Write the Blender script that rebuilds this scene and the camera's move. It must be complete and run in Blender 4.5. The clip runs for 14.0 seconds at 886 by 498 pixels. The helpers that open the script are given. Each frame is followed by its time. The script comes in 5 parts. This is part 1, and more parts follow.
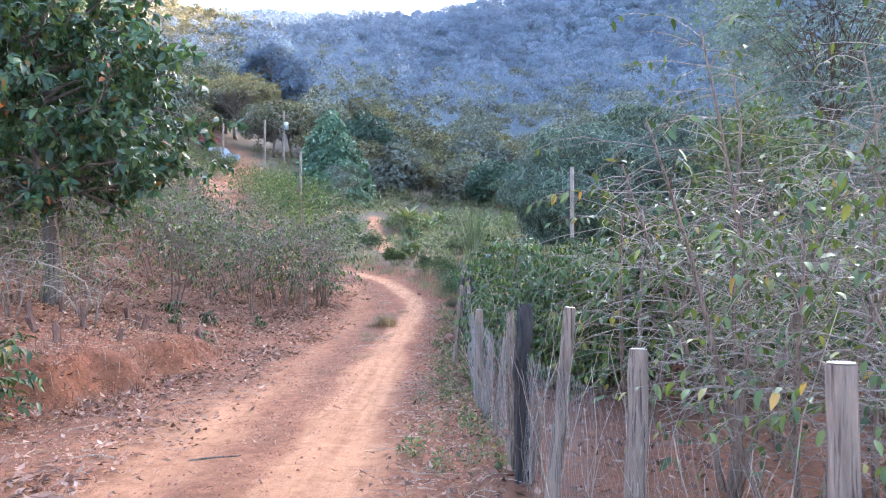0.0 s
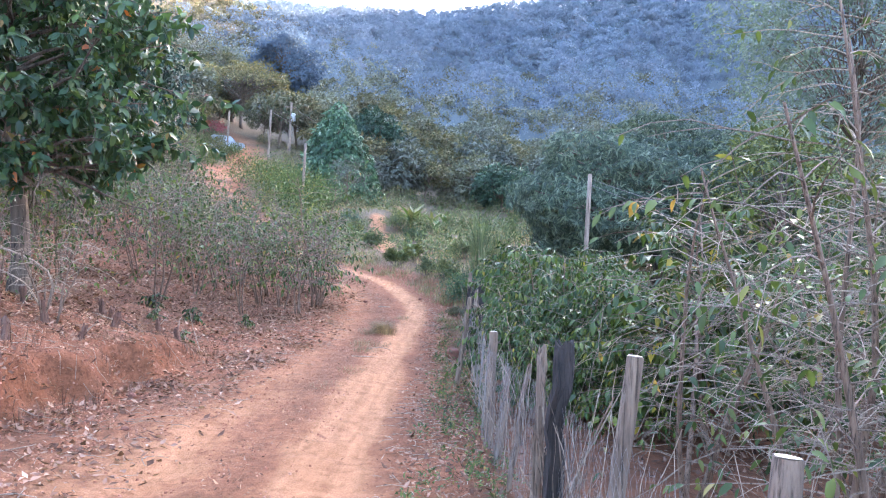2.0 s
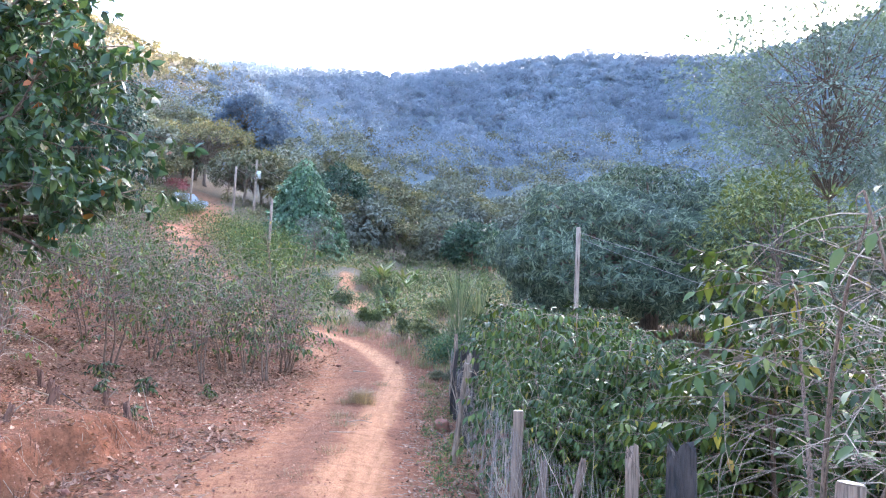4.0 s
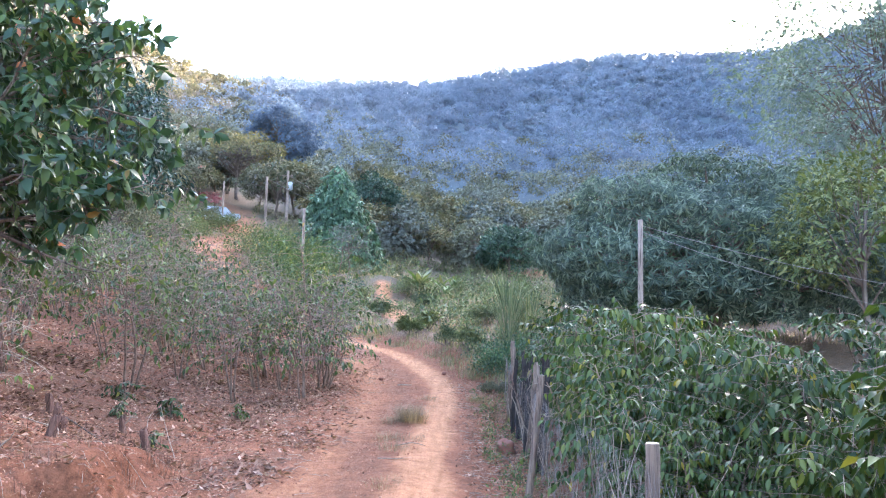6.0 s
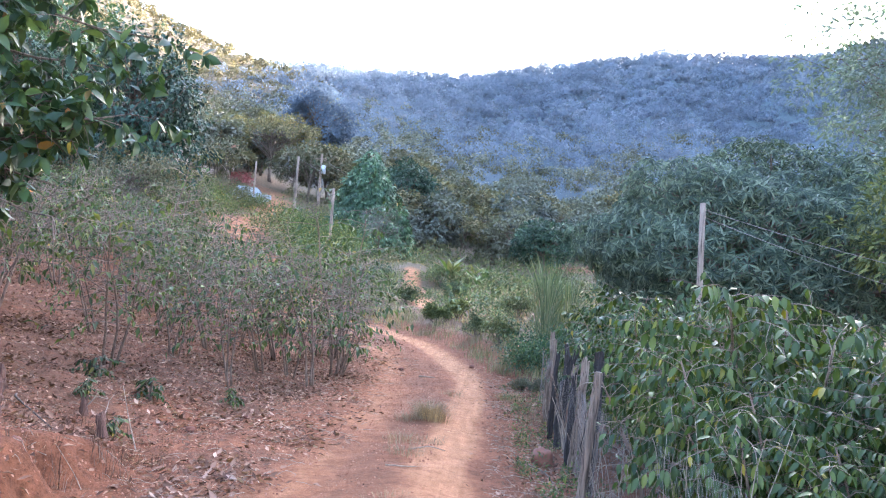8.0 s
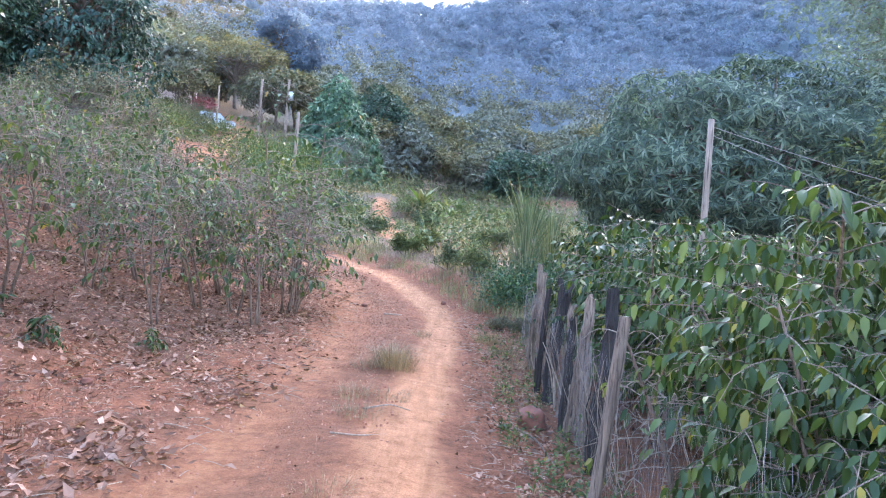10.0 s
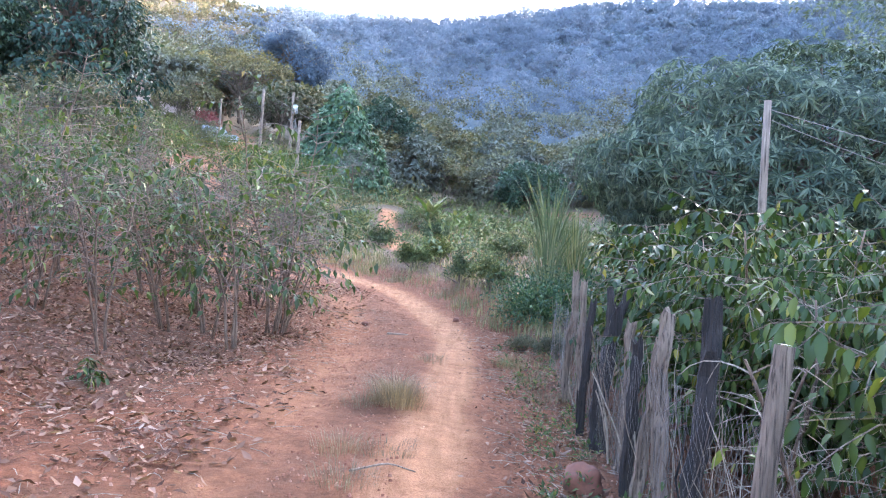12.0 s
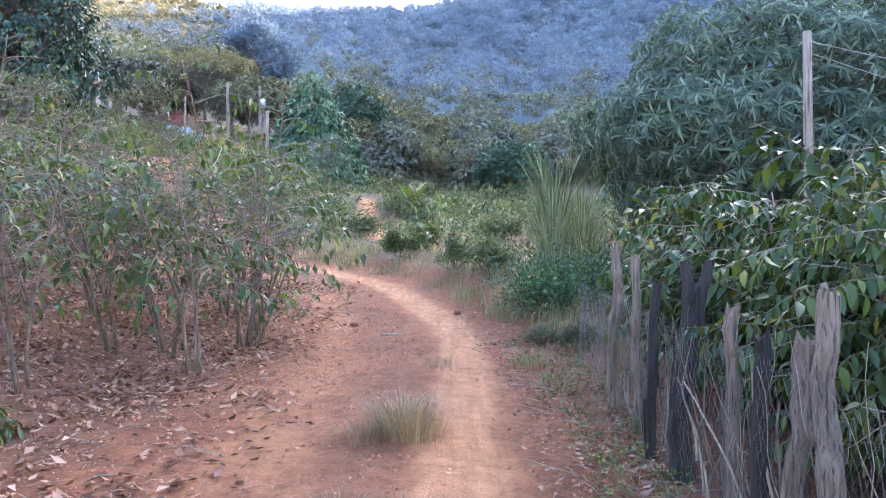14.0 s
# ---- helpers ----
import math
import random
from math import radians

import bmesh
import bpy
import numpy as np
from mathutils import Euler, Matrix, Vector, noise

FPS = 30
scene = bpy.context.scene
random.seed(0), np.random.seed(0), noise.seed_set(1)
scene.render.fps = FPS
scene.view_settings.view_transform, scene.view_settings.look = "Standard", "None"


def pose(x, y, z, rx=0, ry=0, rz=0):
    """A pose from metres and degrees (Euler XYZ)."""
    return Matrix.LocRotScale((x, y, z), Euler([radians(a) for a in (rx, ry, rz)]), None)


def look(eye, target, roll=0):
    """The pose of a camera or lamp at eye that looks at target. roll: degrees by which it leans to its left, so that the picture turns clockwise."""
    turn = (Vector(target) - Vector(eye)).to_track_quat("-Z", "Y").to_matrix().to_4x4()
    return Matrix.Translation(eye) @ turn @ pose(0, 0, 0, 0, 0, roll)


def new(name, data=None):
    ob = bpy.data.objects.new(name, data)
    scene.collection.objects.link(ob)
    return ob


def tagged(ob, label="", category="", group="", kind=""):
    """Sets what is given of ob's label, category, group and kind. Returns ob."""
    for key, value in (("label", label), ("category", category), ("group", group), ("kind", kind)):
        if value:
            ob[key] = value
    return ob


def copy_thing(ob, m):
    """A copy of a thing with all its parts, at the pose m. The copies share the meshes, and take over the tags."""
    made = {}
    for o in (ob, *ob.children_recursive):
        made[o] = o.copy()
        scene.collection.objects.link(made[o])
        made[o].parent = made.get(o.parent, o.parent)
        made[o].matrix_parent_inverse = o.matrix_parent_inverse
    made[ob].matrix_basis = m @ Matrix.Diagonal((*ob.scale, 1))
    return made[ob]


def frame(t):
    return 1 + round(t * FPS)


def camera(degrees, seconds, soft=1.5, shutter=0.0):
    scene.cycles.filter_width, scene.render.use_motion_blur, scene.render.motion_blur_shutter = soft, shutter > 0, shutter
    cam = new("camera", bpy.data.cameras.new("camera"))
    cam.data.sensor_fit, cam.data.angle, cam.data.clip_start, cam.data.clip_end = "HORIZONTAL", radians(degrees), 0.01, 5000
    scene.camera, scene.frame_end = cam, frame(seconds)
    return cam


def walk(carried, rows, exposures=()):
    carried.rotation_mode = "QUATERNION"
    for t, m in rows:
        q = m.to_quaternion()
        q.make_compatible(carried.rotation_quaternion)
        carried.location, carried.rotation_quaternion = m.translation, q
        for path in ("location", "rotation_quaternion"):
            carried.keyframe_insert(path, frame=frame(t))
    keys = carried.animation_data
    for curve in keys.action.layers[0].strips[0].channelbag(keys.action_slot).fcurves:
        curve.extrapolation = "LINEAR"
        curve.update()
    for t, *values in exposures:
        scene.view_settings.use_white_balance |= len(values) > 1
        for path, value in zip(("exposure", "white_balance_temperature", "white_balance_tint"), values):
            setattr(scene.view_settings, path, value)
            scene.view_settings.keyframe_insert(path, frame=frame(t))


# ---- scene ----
cam = camera(58.2, 14.0, soft=1.1)
PATH = [
    (0, (0.134, 0.014, 1.508), (0.107, 2.014, 1.528), -0.4),
    (0.5, (0.136, 0.296, 1.515), (0.111, 2.296, 1.494), -0.3),
    (1, (0.141, 0.622, 1.533), (0.053, 2.62, 1.508), 0.8),
    (1.5, (0.067, 1.048, 1.546), (-0.007, 3.047, 1.544), 2.2),
    (2, (-0.003, 1.405, 1.6), (-0.033, 3.405, 1.623), 2.8),
    (2.5, (-0.061, 1.734, 1.627), (-0.112, 3.732, 1.699), 3.1),
    (3, (-0.165, 2.127, 1.612), (-0.078, 4.122, 1.717), 3.8),
    (3.2, (-0.215, 2.316, 1.613), (-0.132, 4.311, 1.735), 3.1),
    (5.3, (-0.67, 4.008, 1.597), (-0.664, 5.998, 1.793), 1.7),
    (5.5, (-0.705, 4.259, 1.573), (-0.732, 6.249, 1.767), 1.4),
    (6, (-0.739, 4.712, 1.553), (-0.77, 6.703, 1.746), 0.7),
    (6.5, (-0.708, 5.29, 1.51), (-0.754, 7.281, 1.697), 0.8),
    (7, (-0.772, 5.757, 1.501), (-0.795, 7.746, 1.711), 1.3),
    (7.5, (-0.773, 6.26, 1.431), (-0.87, 8.245, 1.655), 2.3),
    (8, (-0.767, 6.826, 1.384), (-0.88, 8.815, 1.56), 3.5),
    (8.5, (-0.779, 7.272, 1.367), (-0.862, 9.267, 1.477), 3.7),
    (8.7, (-0.787, 7.434, 1.353), (-0.84, 9.431, 1.446), 4.7),
    (10.8, (-0.816, 9.931, 1.211), (-0.849, 11.931, 1.215), 3.5),
    (11, (-0.812, 10.111, 1.185), (-0.894, 12.109, 1.21), 3.6),
    (11.5, (-0.836, 10.675, 1.194), (-0.928, 12.673, 1.221), 3.6),
    (12, (-0.883, 11.122, 1.197), (-0.942, 13.12, 1.253), 3.3),
    (12.5, (-0.966, 11.592, 1.207), (-1.159, 13.582, 1.247), 2.9),
    (13, (-1.019, 12.118, 1.187), (-1.083, 14.116, 1.228), 1.5),
    (13.5, (-1.052, 12.558, 1.19), (-1.125, 14.556, 1.22), 0.6),
    (14, (-1.166, 12.987, 1.173), (-1.175, 14.987, 1.199), -0.8),
]
walk(cam, [(t, look(eye, target, roll)) for t, eye, target, roll in PATH], ((0, 3.98, 5750, 20), (5.5, 4.08, 5750, 20), (7.5, 3.88, 5750, 20), (8.5, 4.03, 5750, 20), (11, 4.08, 5750, 20), (11.5, 3.76, 5750, 20), (12, 4.03, 5750, 20), (12.5, 3.56, 5750, 20), (13, 3.88, 5750, 20), (14, 3.96, 5750, 20)))

# ---- light ----
SUN_HEIGHT, SUN_TURN = radians(18.8), radians(33)
world = bpy.data.worlds.new("sky")
scene.world = world
world.use_nodes = True
wn = world.node_tree
sky = wn.nodes.new("ShaderNodeTexSky")
sky.sky_type = 'NISHITA'
sky.sun_disc = False
sky.sun_elevation, sky.sun_rotation = SUN_HEIGHT, SUN_TURN
sky.air_density, sky.dust_density, sky.ozone_density = 1.0, 3.0, 1.0
wn.nodes["Background"].inputs["Strength"].default_value = 0.15
wn.links.new(sky.outputs[0], wn.nodes["Background"].inputs["Color"])
SUN_WAY = Vector((math.sin(SUN_TURN) * math.cos(SUN_HEIGHT), math.cos(SUN_TURN) * math.cos(SUN_HEIGHT), math.sin(SUN_HEIGHT)))
sun = new("sun", bpy.data.lights.new("sun", 'SUN'))
sun.data.energy, sun.data.angle, sun.data.color = 4.0, radians(0.5), (1.0, 0.9, 0.72)
sun.matrix_world = look(SUN_WAY * 800, (0, 0, 0))


# ---- materials ----
def nodes_of(name):
    m = bpy.data.materials.new(name)
    m.use_nodes = True
    return m, m.node_tree.nodes, m.node_tree.links, m.node_tree.nodes["Principled BSDF"]


def ramp(nodes, links, source, stops):
    r = nodes.new("ShaderNodeValToRGB")
    els = r.color_ramp.elements
    while len(els) < len(stops):
        els.new(0.5)
    for e, (p, c) in zip(els, stops):
        e.position, e.color = p, (*c, 1)
    links.new(source, r.inputs[0])
    return r.outputs[0]


def noise_of(nodes, links, scale, detail=4, rough=0.6, stretch=None):
    tc = nodes.new("ShaderNodeTexCoord")
    n = nodes.new("ShaderNodeTexNoise")
    n.inputs["Scale"].default_value, n.inputs["Detail"].default_value, n.inputs["Roughness"].default_value = scale, detail, rough
    if stretch:
        mp = nodes.new("ShaderNodeMapping")
        mp.inputs["Scale"].default_value = stretch
        links.new(tc.outputs["Object"], mp.inputs[0])
        links.new(mp.outputs[0], n.inputs["Vector"])
    else:
        links.new(tc.outputs["Object"], n.inputs["Vector"])
    return n.outputs["Fac"]


def mix_of(nodes, links, fac, a, b, blend='MIX'):
    m = nodes.new("ShaderNodeMix")
    m.data_type, m.blend_type = 'RGBA', blend
    for socket, value in ((m.inputs[0], fac), (m.inputs[6], a), (m.inputs[7], b)):
        if isinstance(value, bpy.types.NodeSocket):
            links.new(value, socket)
        elif isinstance(value, tuple):
            socket.default_value = (*value, 1)
        else:
            socket.default_value = value
    return m.outputs[2]


def bump_of(nodes, links, height, strength, distance):
    b = nodes.new("ShaderNodeBump")
    b.inputs["Strength"].default_value, b.inputs["Distance"].default_value = strength, distance
    links.new(height, b.inputs["Height"])
    return b.outputs[0]


def leaf_material(name, stops, rough=0.45, through_light=0.25, spread=0.5, gloss=0.5, gain=1.45, sheen=0.0, tint=(1.2, 1.3, 0.6)):
    """Leaf tissue: each leaf takes its own tone; some light passes through."""
    m, nodes, links, bsdf = nodes_of(name)
    geo = nodes.new("ShaderNodeNewGeometry")
    tone = ramp(nodes, links, geo.outputs["Random Per Island"], [(p, tuple(gain * k * v for k, v in zip((1.04, 0.98, 1.06), c))) for p, c in stops])
    patch = noise_of(nodes, links, spread, 3)
    dim = ramp(nodes, links, patch, [(0.3, (0.72, 0.72, 0.72)), (0.7, (1.15, 1.15, 1.1))])
    tone = mix_of(nodes, links, 1.0, tone, dim, 'MULTIPLY')
    plant = nodes.new("ShaderNodeObjectInfo")
    tone = mix_of(nodes, links, 1.0, tone, ramp(nodes, links, plant.outputs["Random"], [(0.0, (0.72, 0.78, 0.85)), (0.5, (1.0, 1.0, 1.0)), (1.0, (1.22, 1.14, 0.95))]), 'MULTIPLY')
    links.new(tone, bsdf.inputs["Base Color"])
    bsdf.inputs["Roughness"].default_value = rough
    bsdf.inputs["Specular IOR Level"].default_value = gloss
    bsdf.inputs["Sheen Weight"].default_value = sheen
    back = nodes.new("ShaderNodeBsdfTranslucent")
    links.new(mix_of(nodes, links, 1.0, tone, tint, 'MULTIPLY'), back.inputs["Color"])
    both = nodes.new("ShaderNodeMixShader")
    both.inputs[0].default_value = through_light
    links.new(bsdf.outputs[0], both.inputs[1])
    links.new(back.outputs[0], both.inputs[2])
    links.new(both.outputs[0], nodes["Material Output"].inputs[0])
    return m


def wood_material(name, dark, light, grain=14.0, rough=0.9, lengthwise=(1, 1, 0.12)):
    m, nodes, links, bsdf = nodes_of(name)
    g = noise_of(nodes, links, grain, 6, 0.7, lengthwise)
    s = noise_of(nodes, links, 1.7, 3)
    c = ramp(nodes, links, g, [(0.3, dark), (0.7, light)])
    c = mix_of(nodes, links, 1.0, c, ramp(nodes, links, s, [(0.3, (0.65, 0.62, 0.6)), (0.7, (1.1, 1.08, 1.05))]), 'MULTIPLY')
    crack = noise_of(nodes, links, grain * 3.5, 4, 0.6, (1, 1, 0.035))
    c = mix_of(nodes, links, 1.0, c, ramp(nodes, links, crack, [(0.36, (0.3, 0.28, 0.26)), (0.47, (1.0, 1.0, 1.0)), (0.7, (1.12, 1.1, 1.08))]), 'MULTIPLY')
    links.new(c, bsdf.inputs["Base Color"])
    both = nodes.new("ShaderNodeMath")
    links.new(g, both.inputs[0])
    links.new(crack, both.inputs[1])
    links.new(bump_of(nodes, links, both.outputs[0], 0.9, 0.02), bsdf.inputs["Normal"])
    bsdf.inputs["Roughness"].default_value = rough
    return m


def plain_material(name, colour, rough=0.6, metal=0.0, vary=0.2, scale=6.0):
    m, nodes, links, bsdf = nodes_of(name)
    n = noise_of(nodes, links, scale, 5)
    lo, hi = tuple(c * (1 - vary) for c in colour), tuple(c * (1 + vary * 0.5) for c in colour)
    links.new(ramp(nodes, links, n, [(0.3, lo), (0.7, hi)]), bsdf.inputs["Base Color"])
    bsdf.inputs["Roughness"].default_value, bsdf.inputs["Metallic"].default_value = rough, metal
    return m


def ground_material():
    m, nodes, links, bsdf = nodes_of("red_earth")
    def layer(name):
        a = nodes.new("ShaderNodeAttribute")
        a.attribute_name = name
        return a.outputs["Fac"]
    broad, fine, grit = noise_of(nodes, links, 0.55, 5), noise_of(nodes, links, 7.0, 8, 0.7), noise_of(nodes, links, 70.0, 4, 0.75)
    mottle = ramp(nodes, links, noise_of(nodes, links, 24.0, 6, 0.8), [(0.33, (0.55, 0.52, 0.5)), (0.5, (1.0, 1.0, 1.0)), (0.7, (1.25, 1.24, 1.22))])
    soil = ramp(nodes, links, broad, [(0.3, (0.175, 0.071, 0.034)), (0.7, (0.28, 0.117, 0.057))])
    soil = mix_of(nodes, links, 1.0, soil, ramp(nodes, links, fine, [(0.3, (0.52, 0.48, 0.46)), (0.7, (1.22, 1.2, 1.2))]), 'MULTIPLY')
    soil = mix_of(nodes, links, 1.0, soil, mottle, 'MULTIPLY')
    dust = ramp(nodes, links, fine, [(0.25, (0.345, 0.162, 0.078)), (0.75, (0.48, 0.242, 0.12))])
    dust = mix_of(nodes, links, 1.0, dust, ramp(nodes, links, grit, [(0.32, (0.62, 0.6, 0.58)), (0.5, (1.0, 1.0, 1.0)), (0.68, (1.22, 1.21, 1.2))]), 'MULTIPLY')
    dust = mix_of(nodes, links, 1.0, dust, ramp(nodes, links, noise_of(nodes, links, 9.0, 4, 0.65, (1.0, 0.07, 1.0)), [(0.35, (0.8, 0.78, 0.76)), (0.6, (1.1, 1.1, 1.1))]), 'MULTIPLY')
    litter = ramp(nodes, links, grit, [(0.3, (0.062, 0.032, 0.02)), (0.62, (0.2, 0.104, 0.06))])
    scrub = ramp(nodes, links, fine, [(0.3, (0.065, 0.055, 0.035)), (0.7, (0.15, 0.115, 0.07))])
    def broken(name, scale, low, high, least):
        part_of = nodes.new("ShaderNodeMath")
        part_of.operation = 'MULTIPLY'
        links.new(layer(name), part_of.inputs[0])
        links.new(ramp(nodes, links, noise_of(nodes, links, scale, 8, 0.72), [(low, (least, least, least)), (high, (1, 1, 1))]), part_of.inputs[1])
        return part_of.outputs[0]
    c = mix_of(nodes, links, broken("litter", 6.0, 0.38, 0.58, 0.15), soil, litter)
    c = mix_of(nodes, links, layer("scrub"), c, scrub)
    # Far forest floor: distance haze is put into its blue-grey colour.
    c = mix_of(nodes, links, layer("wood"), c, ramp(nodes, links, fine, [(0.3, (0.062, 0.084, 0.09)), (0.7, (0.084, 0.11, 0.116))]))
    c = mix_of(nodes, links, broken("dust", 3.5, 0.34, 0.52, 0.6), c, dust)
    links.new(c, bsdf.inputs["Base Color"])
    bsdf.inputs["Roughness"].default_value = 0.95
    bsdf.inputs["Specular IOR Level"].default_value = 0.15
    both = nodes.new("ShaderNodeMath")
    links.new(fine, both.inputs[0])
    links.new(grit, both.inputs[1])
    links.new(bump_of(nodes, links, both.outputs[0], 0.85, 0.05), bsdf.inputs["Normal"])
    return m


EARTH = ground_material()
COFFEE = leaf_material("coffee_leaf", [(0.0, (0.024, 0.048, 0.012)), (0.5, (0.046, 0.08, 0.018)), (0.85, (0.082, 0.118, 0.024)), (0.97, (0.14, 0.165, 0.03)), (1.0, (0.32, 0.25, 0.03))], 0.45, 0.22, gloss=0.26, gain=0.86)
COFFEE_DRY = leaf_material("dry_coffee_leaf", [(0.0, (0.034, 0.055, 0.02)), (0.5, (0.064, 0.098, 0.03)), (0.86, (0.105, 0.14, 0.042)), (0.96, (0.17, 0.175, 0.05)), (1.0, (0.32, 0.2, 0.06))], 0.5, 0.32, gloss=0.3, gain=1.0)
# Greyed green carries haze; the wide tone range imitates shaded crown depth.
MANGO = leaf_material("mango_leaf", [(0.0, (0.03, 0.044, 0.028)), (0.55, (0.062, 0.085, 0.05)), (1.0, (0.17, 0.195, 0.12))], 0.55, 0.3, gloss=0.25, gain=1.35)
FORE_LEAF = leaf_material("tree_leaf", [(0.0, (0.02, 0.048, 0.022)), (0.6, (0.042, 0.085, 0.034)), (0.975, (0.09, 0.14, 0.045)), (0.988, (0.2, 0.13, 0.04)), (1.0, (0.42, 0.14, 0.06))], 0.42, 0.3, gloss=0.35, gain=1.0)
YELLOW_LEAF = leaf_material("yellow_green_leaf", [(0.0, (0.06, 0.085, 0.025)), (0.6, (0.11, 0.135, 0.042)), (1.0, (0.19, 0.19, 0.06))], 0.6, gloss=0.25, gain=1.0)
# Far leaf colours carry the blue air haze; no air is modelled.
FOREST = leaf_material("hazy_forest_leaf", [(0.0, (0.1, 0.128, 0.143)), (0.5, (0.106, 0.135, 0.15)), (1.0, (0.112, 0.142, 0.156))], 1.0, 0.45, 0.02, 0.02, 1.7, 0.1, (1.0, 1.02, 1.0))
FOREST_DARK = leaf_material("hazy_dark_forest_leaf", [(0.0, (0.084, 0.11, 0.126)), (0.5, (0.09, 0.117, 0.133)), (1.0, (0.096, 0.124, 0.14))], 1.0, 0.45, 0.02, 0.02, 1.65, 0.08, (1.0, 1.02, 1.0))
FOREST_PALE = leaf_material("hazy_pale_forest_leaf", [(0.0, (0.125, 0.153, 0.162)), (0.5, (0.135, 0.163, 0.172)), (1.0, (0.16, 0.19, 0.195))], 1.0, 0.45, 0.02, 0.02, 1.65, 0.1, (1.0, 1.02, 1.0))
FOREST_BROWN = leaf_material("hazy_brown_forest_leaf", [(0.0, (0.105, 0.122, 0.127)), (0.5, (0.112, 0.129, 0.134)), (1.0, (0.12, 0.137, 0.142))], 1.0, 0.45, 0.02, 0.02, 1.65, 0.1, (1.0, 1.02, 1.0))
# Green greyed so that the leaf colour holds some valley haze.
VALLEY = leaf_material("valley_leaf", [(0.0, (0.058, 0.066, 0.05)), (0.5, (0.08, 0.09, 0.066)), (1.0, (0.108, 0.118, 0.088))], 0.8, 0.15, 0.1, 0.1, 1.45, 0.15)
# Leaf tones lightened to imitate the sun-glare haze over this tree.
TALL = leaf_material("hazy_tall_tree_leaf", [(0.0, (0.08, 0.105, 0.085)), (0.5, (0.11, 0.14, 0.115)), (0.96, (0.14, 0.17, 0.14)), (1.0, (0.26, 0.29, 0.26))], 0.4, 0.45, 0.1, 0.5, 1.4, 0.2)
# Bluish leaf tones put the distance haze into the round tree.
ROUND = leaf_material("hazy_round_tree_leaf", [(0.0, (0.075, 0.1, 0.116)), (0.6, (0.086, 0.114, 0.13)), (1.0, (0.1, 0.13, 0.144))], 0.9, 0.4, 0.1, 0.05, 1.6, 0.1, (1.0, 1.02, 1.0))
MEADOW = leaf_material("slope_leaf", [(0.0, (0.04, 0.06, 0.024)), (0.5, (0.075, 0.1, 0.038)), (0.9, (0.12, 0.14, 0.055)), (1.0, (0.2, 0.18, 0.08))], 0.6, 0.2, 0.3, 0.25, 1.1)
OLIVE = leaf_material("olive_brown_leaf", [(0.0, (0.07, 0.08, 0.04)), (0.5, (0.12, 0.12, 0.065)), (1.0, (0.2, 0.17, 0.1))], 0.75, 0.15, 0.1, 0.2, 1.1)
# The palest leaf tones stand in for sky glints.
CONE = leaf_material("cone_leaf_painted_glint", [(0.0, (0.024, 0.052, 0.026)), (0.6, (0.05, 0.095, 0.046)), (0.92, (0.085, 0.145, 0.072)), (1.0, (0.22, 0.28, 0.18))], 0.5, 0.15, 0.3, 0.25, 1.3)
DEEP = leaf_material("deep_green_leaf", [(0.0, (0.018, 0.042, 0.026)), (0.6, (0.036, 0.072, 0.042)), (1.0, (0.075, 0.12, 0.066))], 0.5, 0.12, 0.3, 0.3, 1.2)
# Warm tones and raised gain add sunlight to the hilltop scrub's colour.
SUNNY = leaf_material("sunlit_scrub_leaf", [(0.0, (0.085, 0.09, 0.055)), (0.6, (0.13, 0.125, 0.075)), (1.0, (0.2, 0.165, 0.105))], 0.85, 0.3, 0.05, 0.1, 1.25, 0.0, (1.1, 1.1, 0.75))
GRASS = leaf_material("grass_blade", [(0.0, (0.08, 0.095, 0.04)), (0.5, (0.145, 0.145, 0.065)), (1.0, (0.28, 0.23, 0.12))], 0.6, 0.3, gain=1.05)
REED = leaf_material("reed_leaf", [(0.0, (0.06, 0.09, 0.035)), (0.6, (0.12, 0.15, 0.06)), (1.0, (0.28, 0.27, 0.14))], 0.5, 0.35, gain=0.95)
STRAW = leaf_material("dry_grass_blade", [(0.0, (0.17, 0.12, 0.06)), (0.6, (0.28, 0.2, 0.11)), (1.0, (0.38, 0.28, 0.17))], 0.8, 0.2, gain=0.95)
LITTER = leaf_material("dry_litter_leaf", [(0.0, (0.07, 0.036, 0.022)), (0.5, (0.17, 0.095, 0.058)), (0.85, (0.27, 0.165, 0.105)), (0.96, (0.32, 0.21, 0.14)), (1.0, (0.38, 0.27, 0.19))], 0.85, 0.15, gloss=0.08, gain=1.2)
BLOSSOM = leaf_material("red_blossom", [(0.0, (0.2, 0.05, 0.05)), (1.0, (0.36, 0.1, 0.09))], 0.7, 0.2, gain=1.0)
TWIG = wood_material("grey_twig", (0.22, 0.165, 0.118), (0.46, 0.36, 0.265), 30)
FIELD_TWIG = wood_material("brown_grey_twig", (0.12, 0.085, 0.062), (0.3, 0.225, 0.165), 30)
STICK = wood_material("dead_stick", (0.11, 0.07, 0.046), (0.3, 0.2, 0.135), 30)
BARK = wood_material("brown_bark", (0.07, 0.05, 0.035), (0.2, 0.15, 0.11), 9)
POST = wood_material("weathered_grey_wood", (0.1, 0.068, 0.048), (0.3, 0.212, 0.15), 22)
POST_DARK = wood_material("charred_dark_wood", (0.012, 0.009, 0.008), (0.05, 0.036, 0.029), 22)
POLE = wood_material("pale_pole_wood", (0.17, 0.12, 0.088), (0.32, 0.24, 0.18), 12)
STUMP = wood_material("red_stained_stump", (0.08, 0.04, 0.025), (0.2, 0.1, 0.065), 20)
CUT = plain_material("sawn_wood", (0.52, 0.42, 0.31), 0.9)
WIRE = plain_material("rusty_wire", (0.24, 0.2, 0.175), 0.7, 0.3)
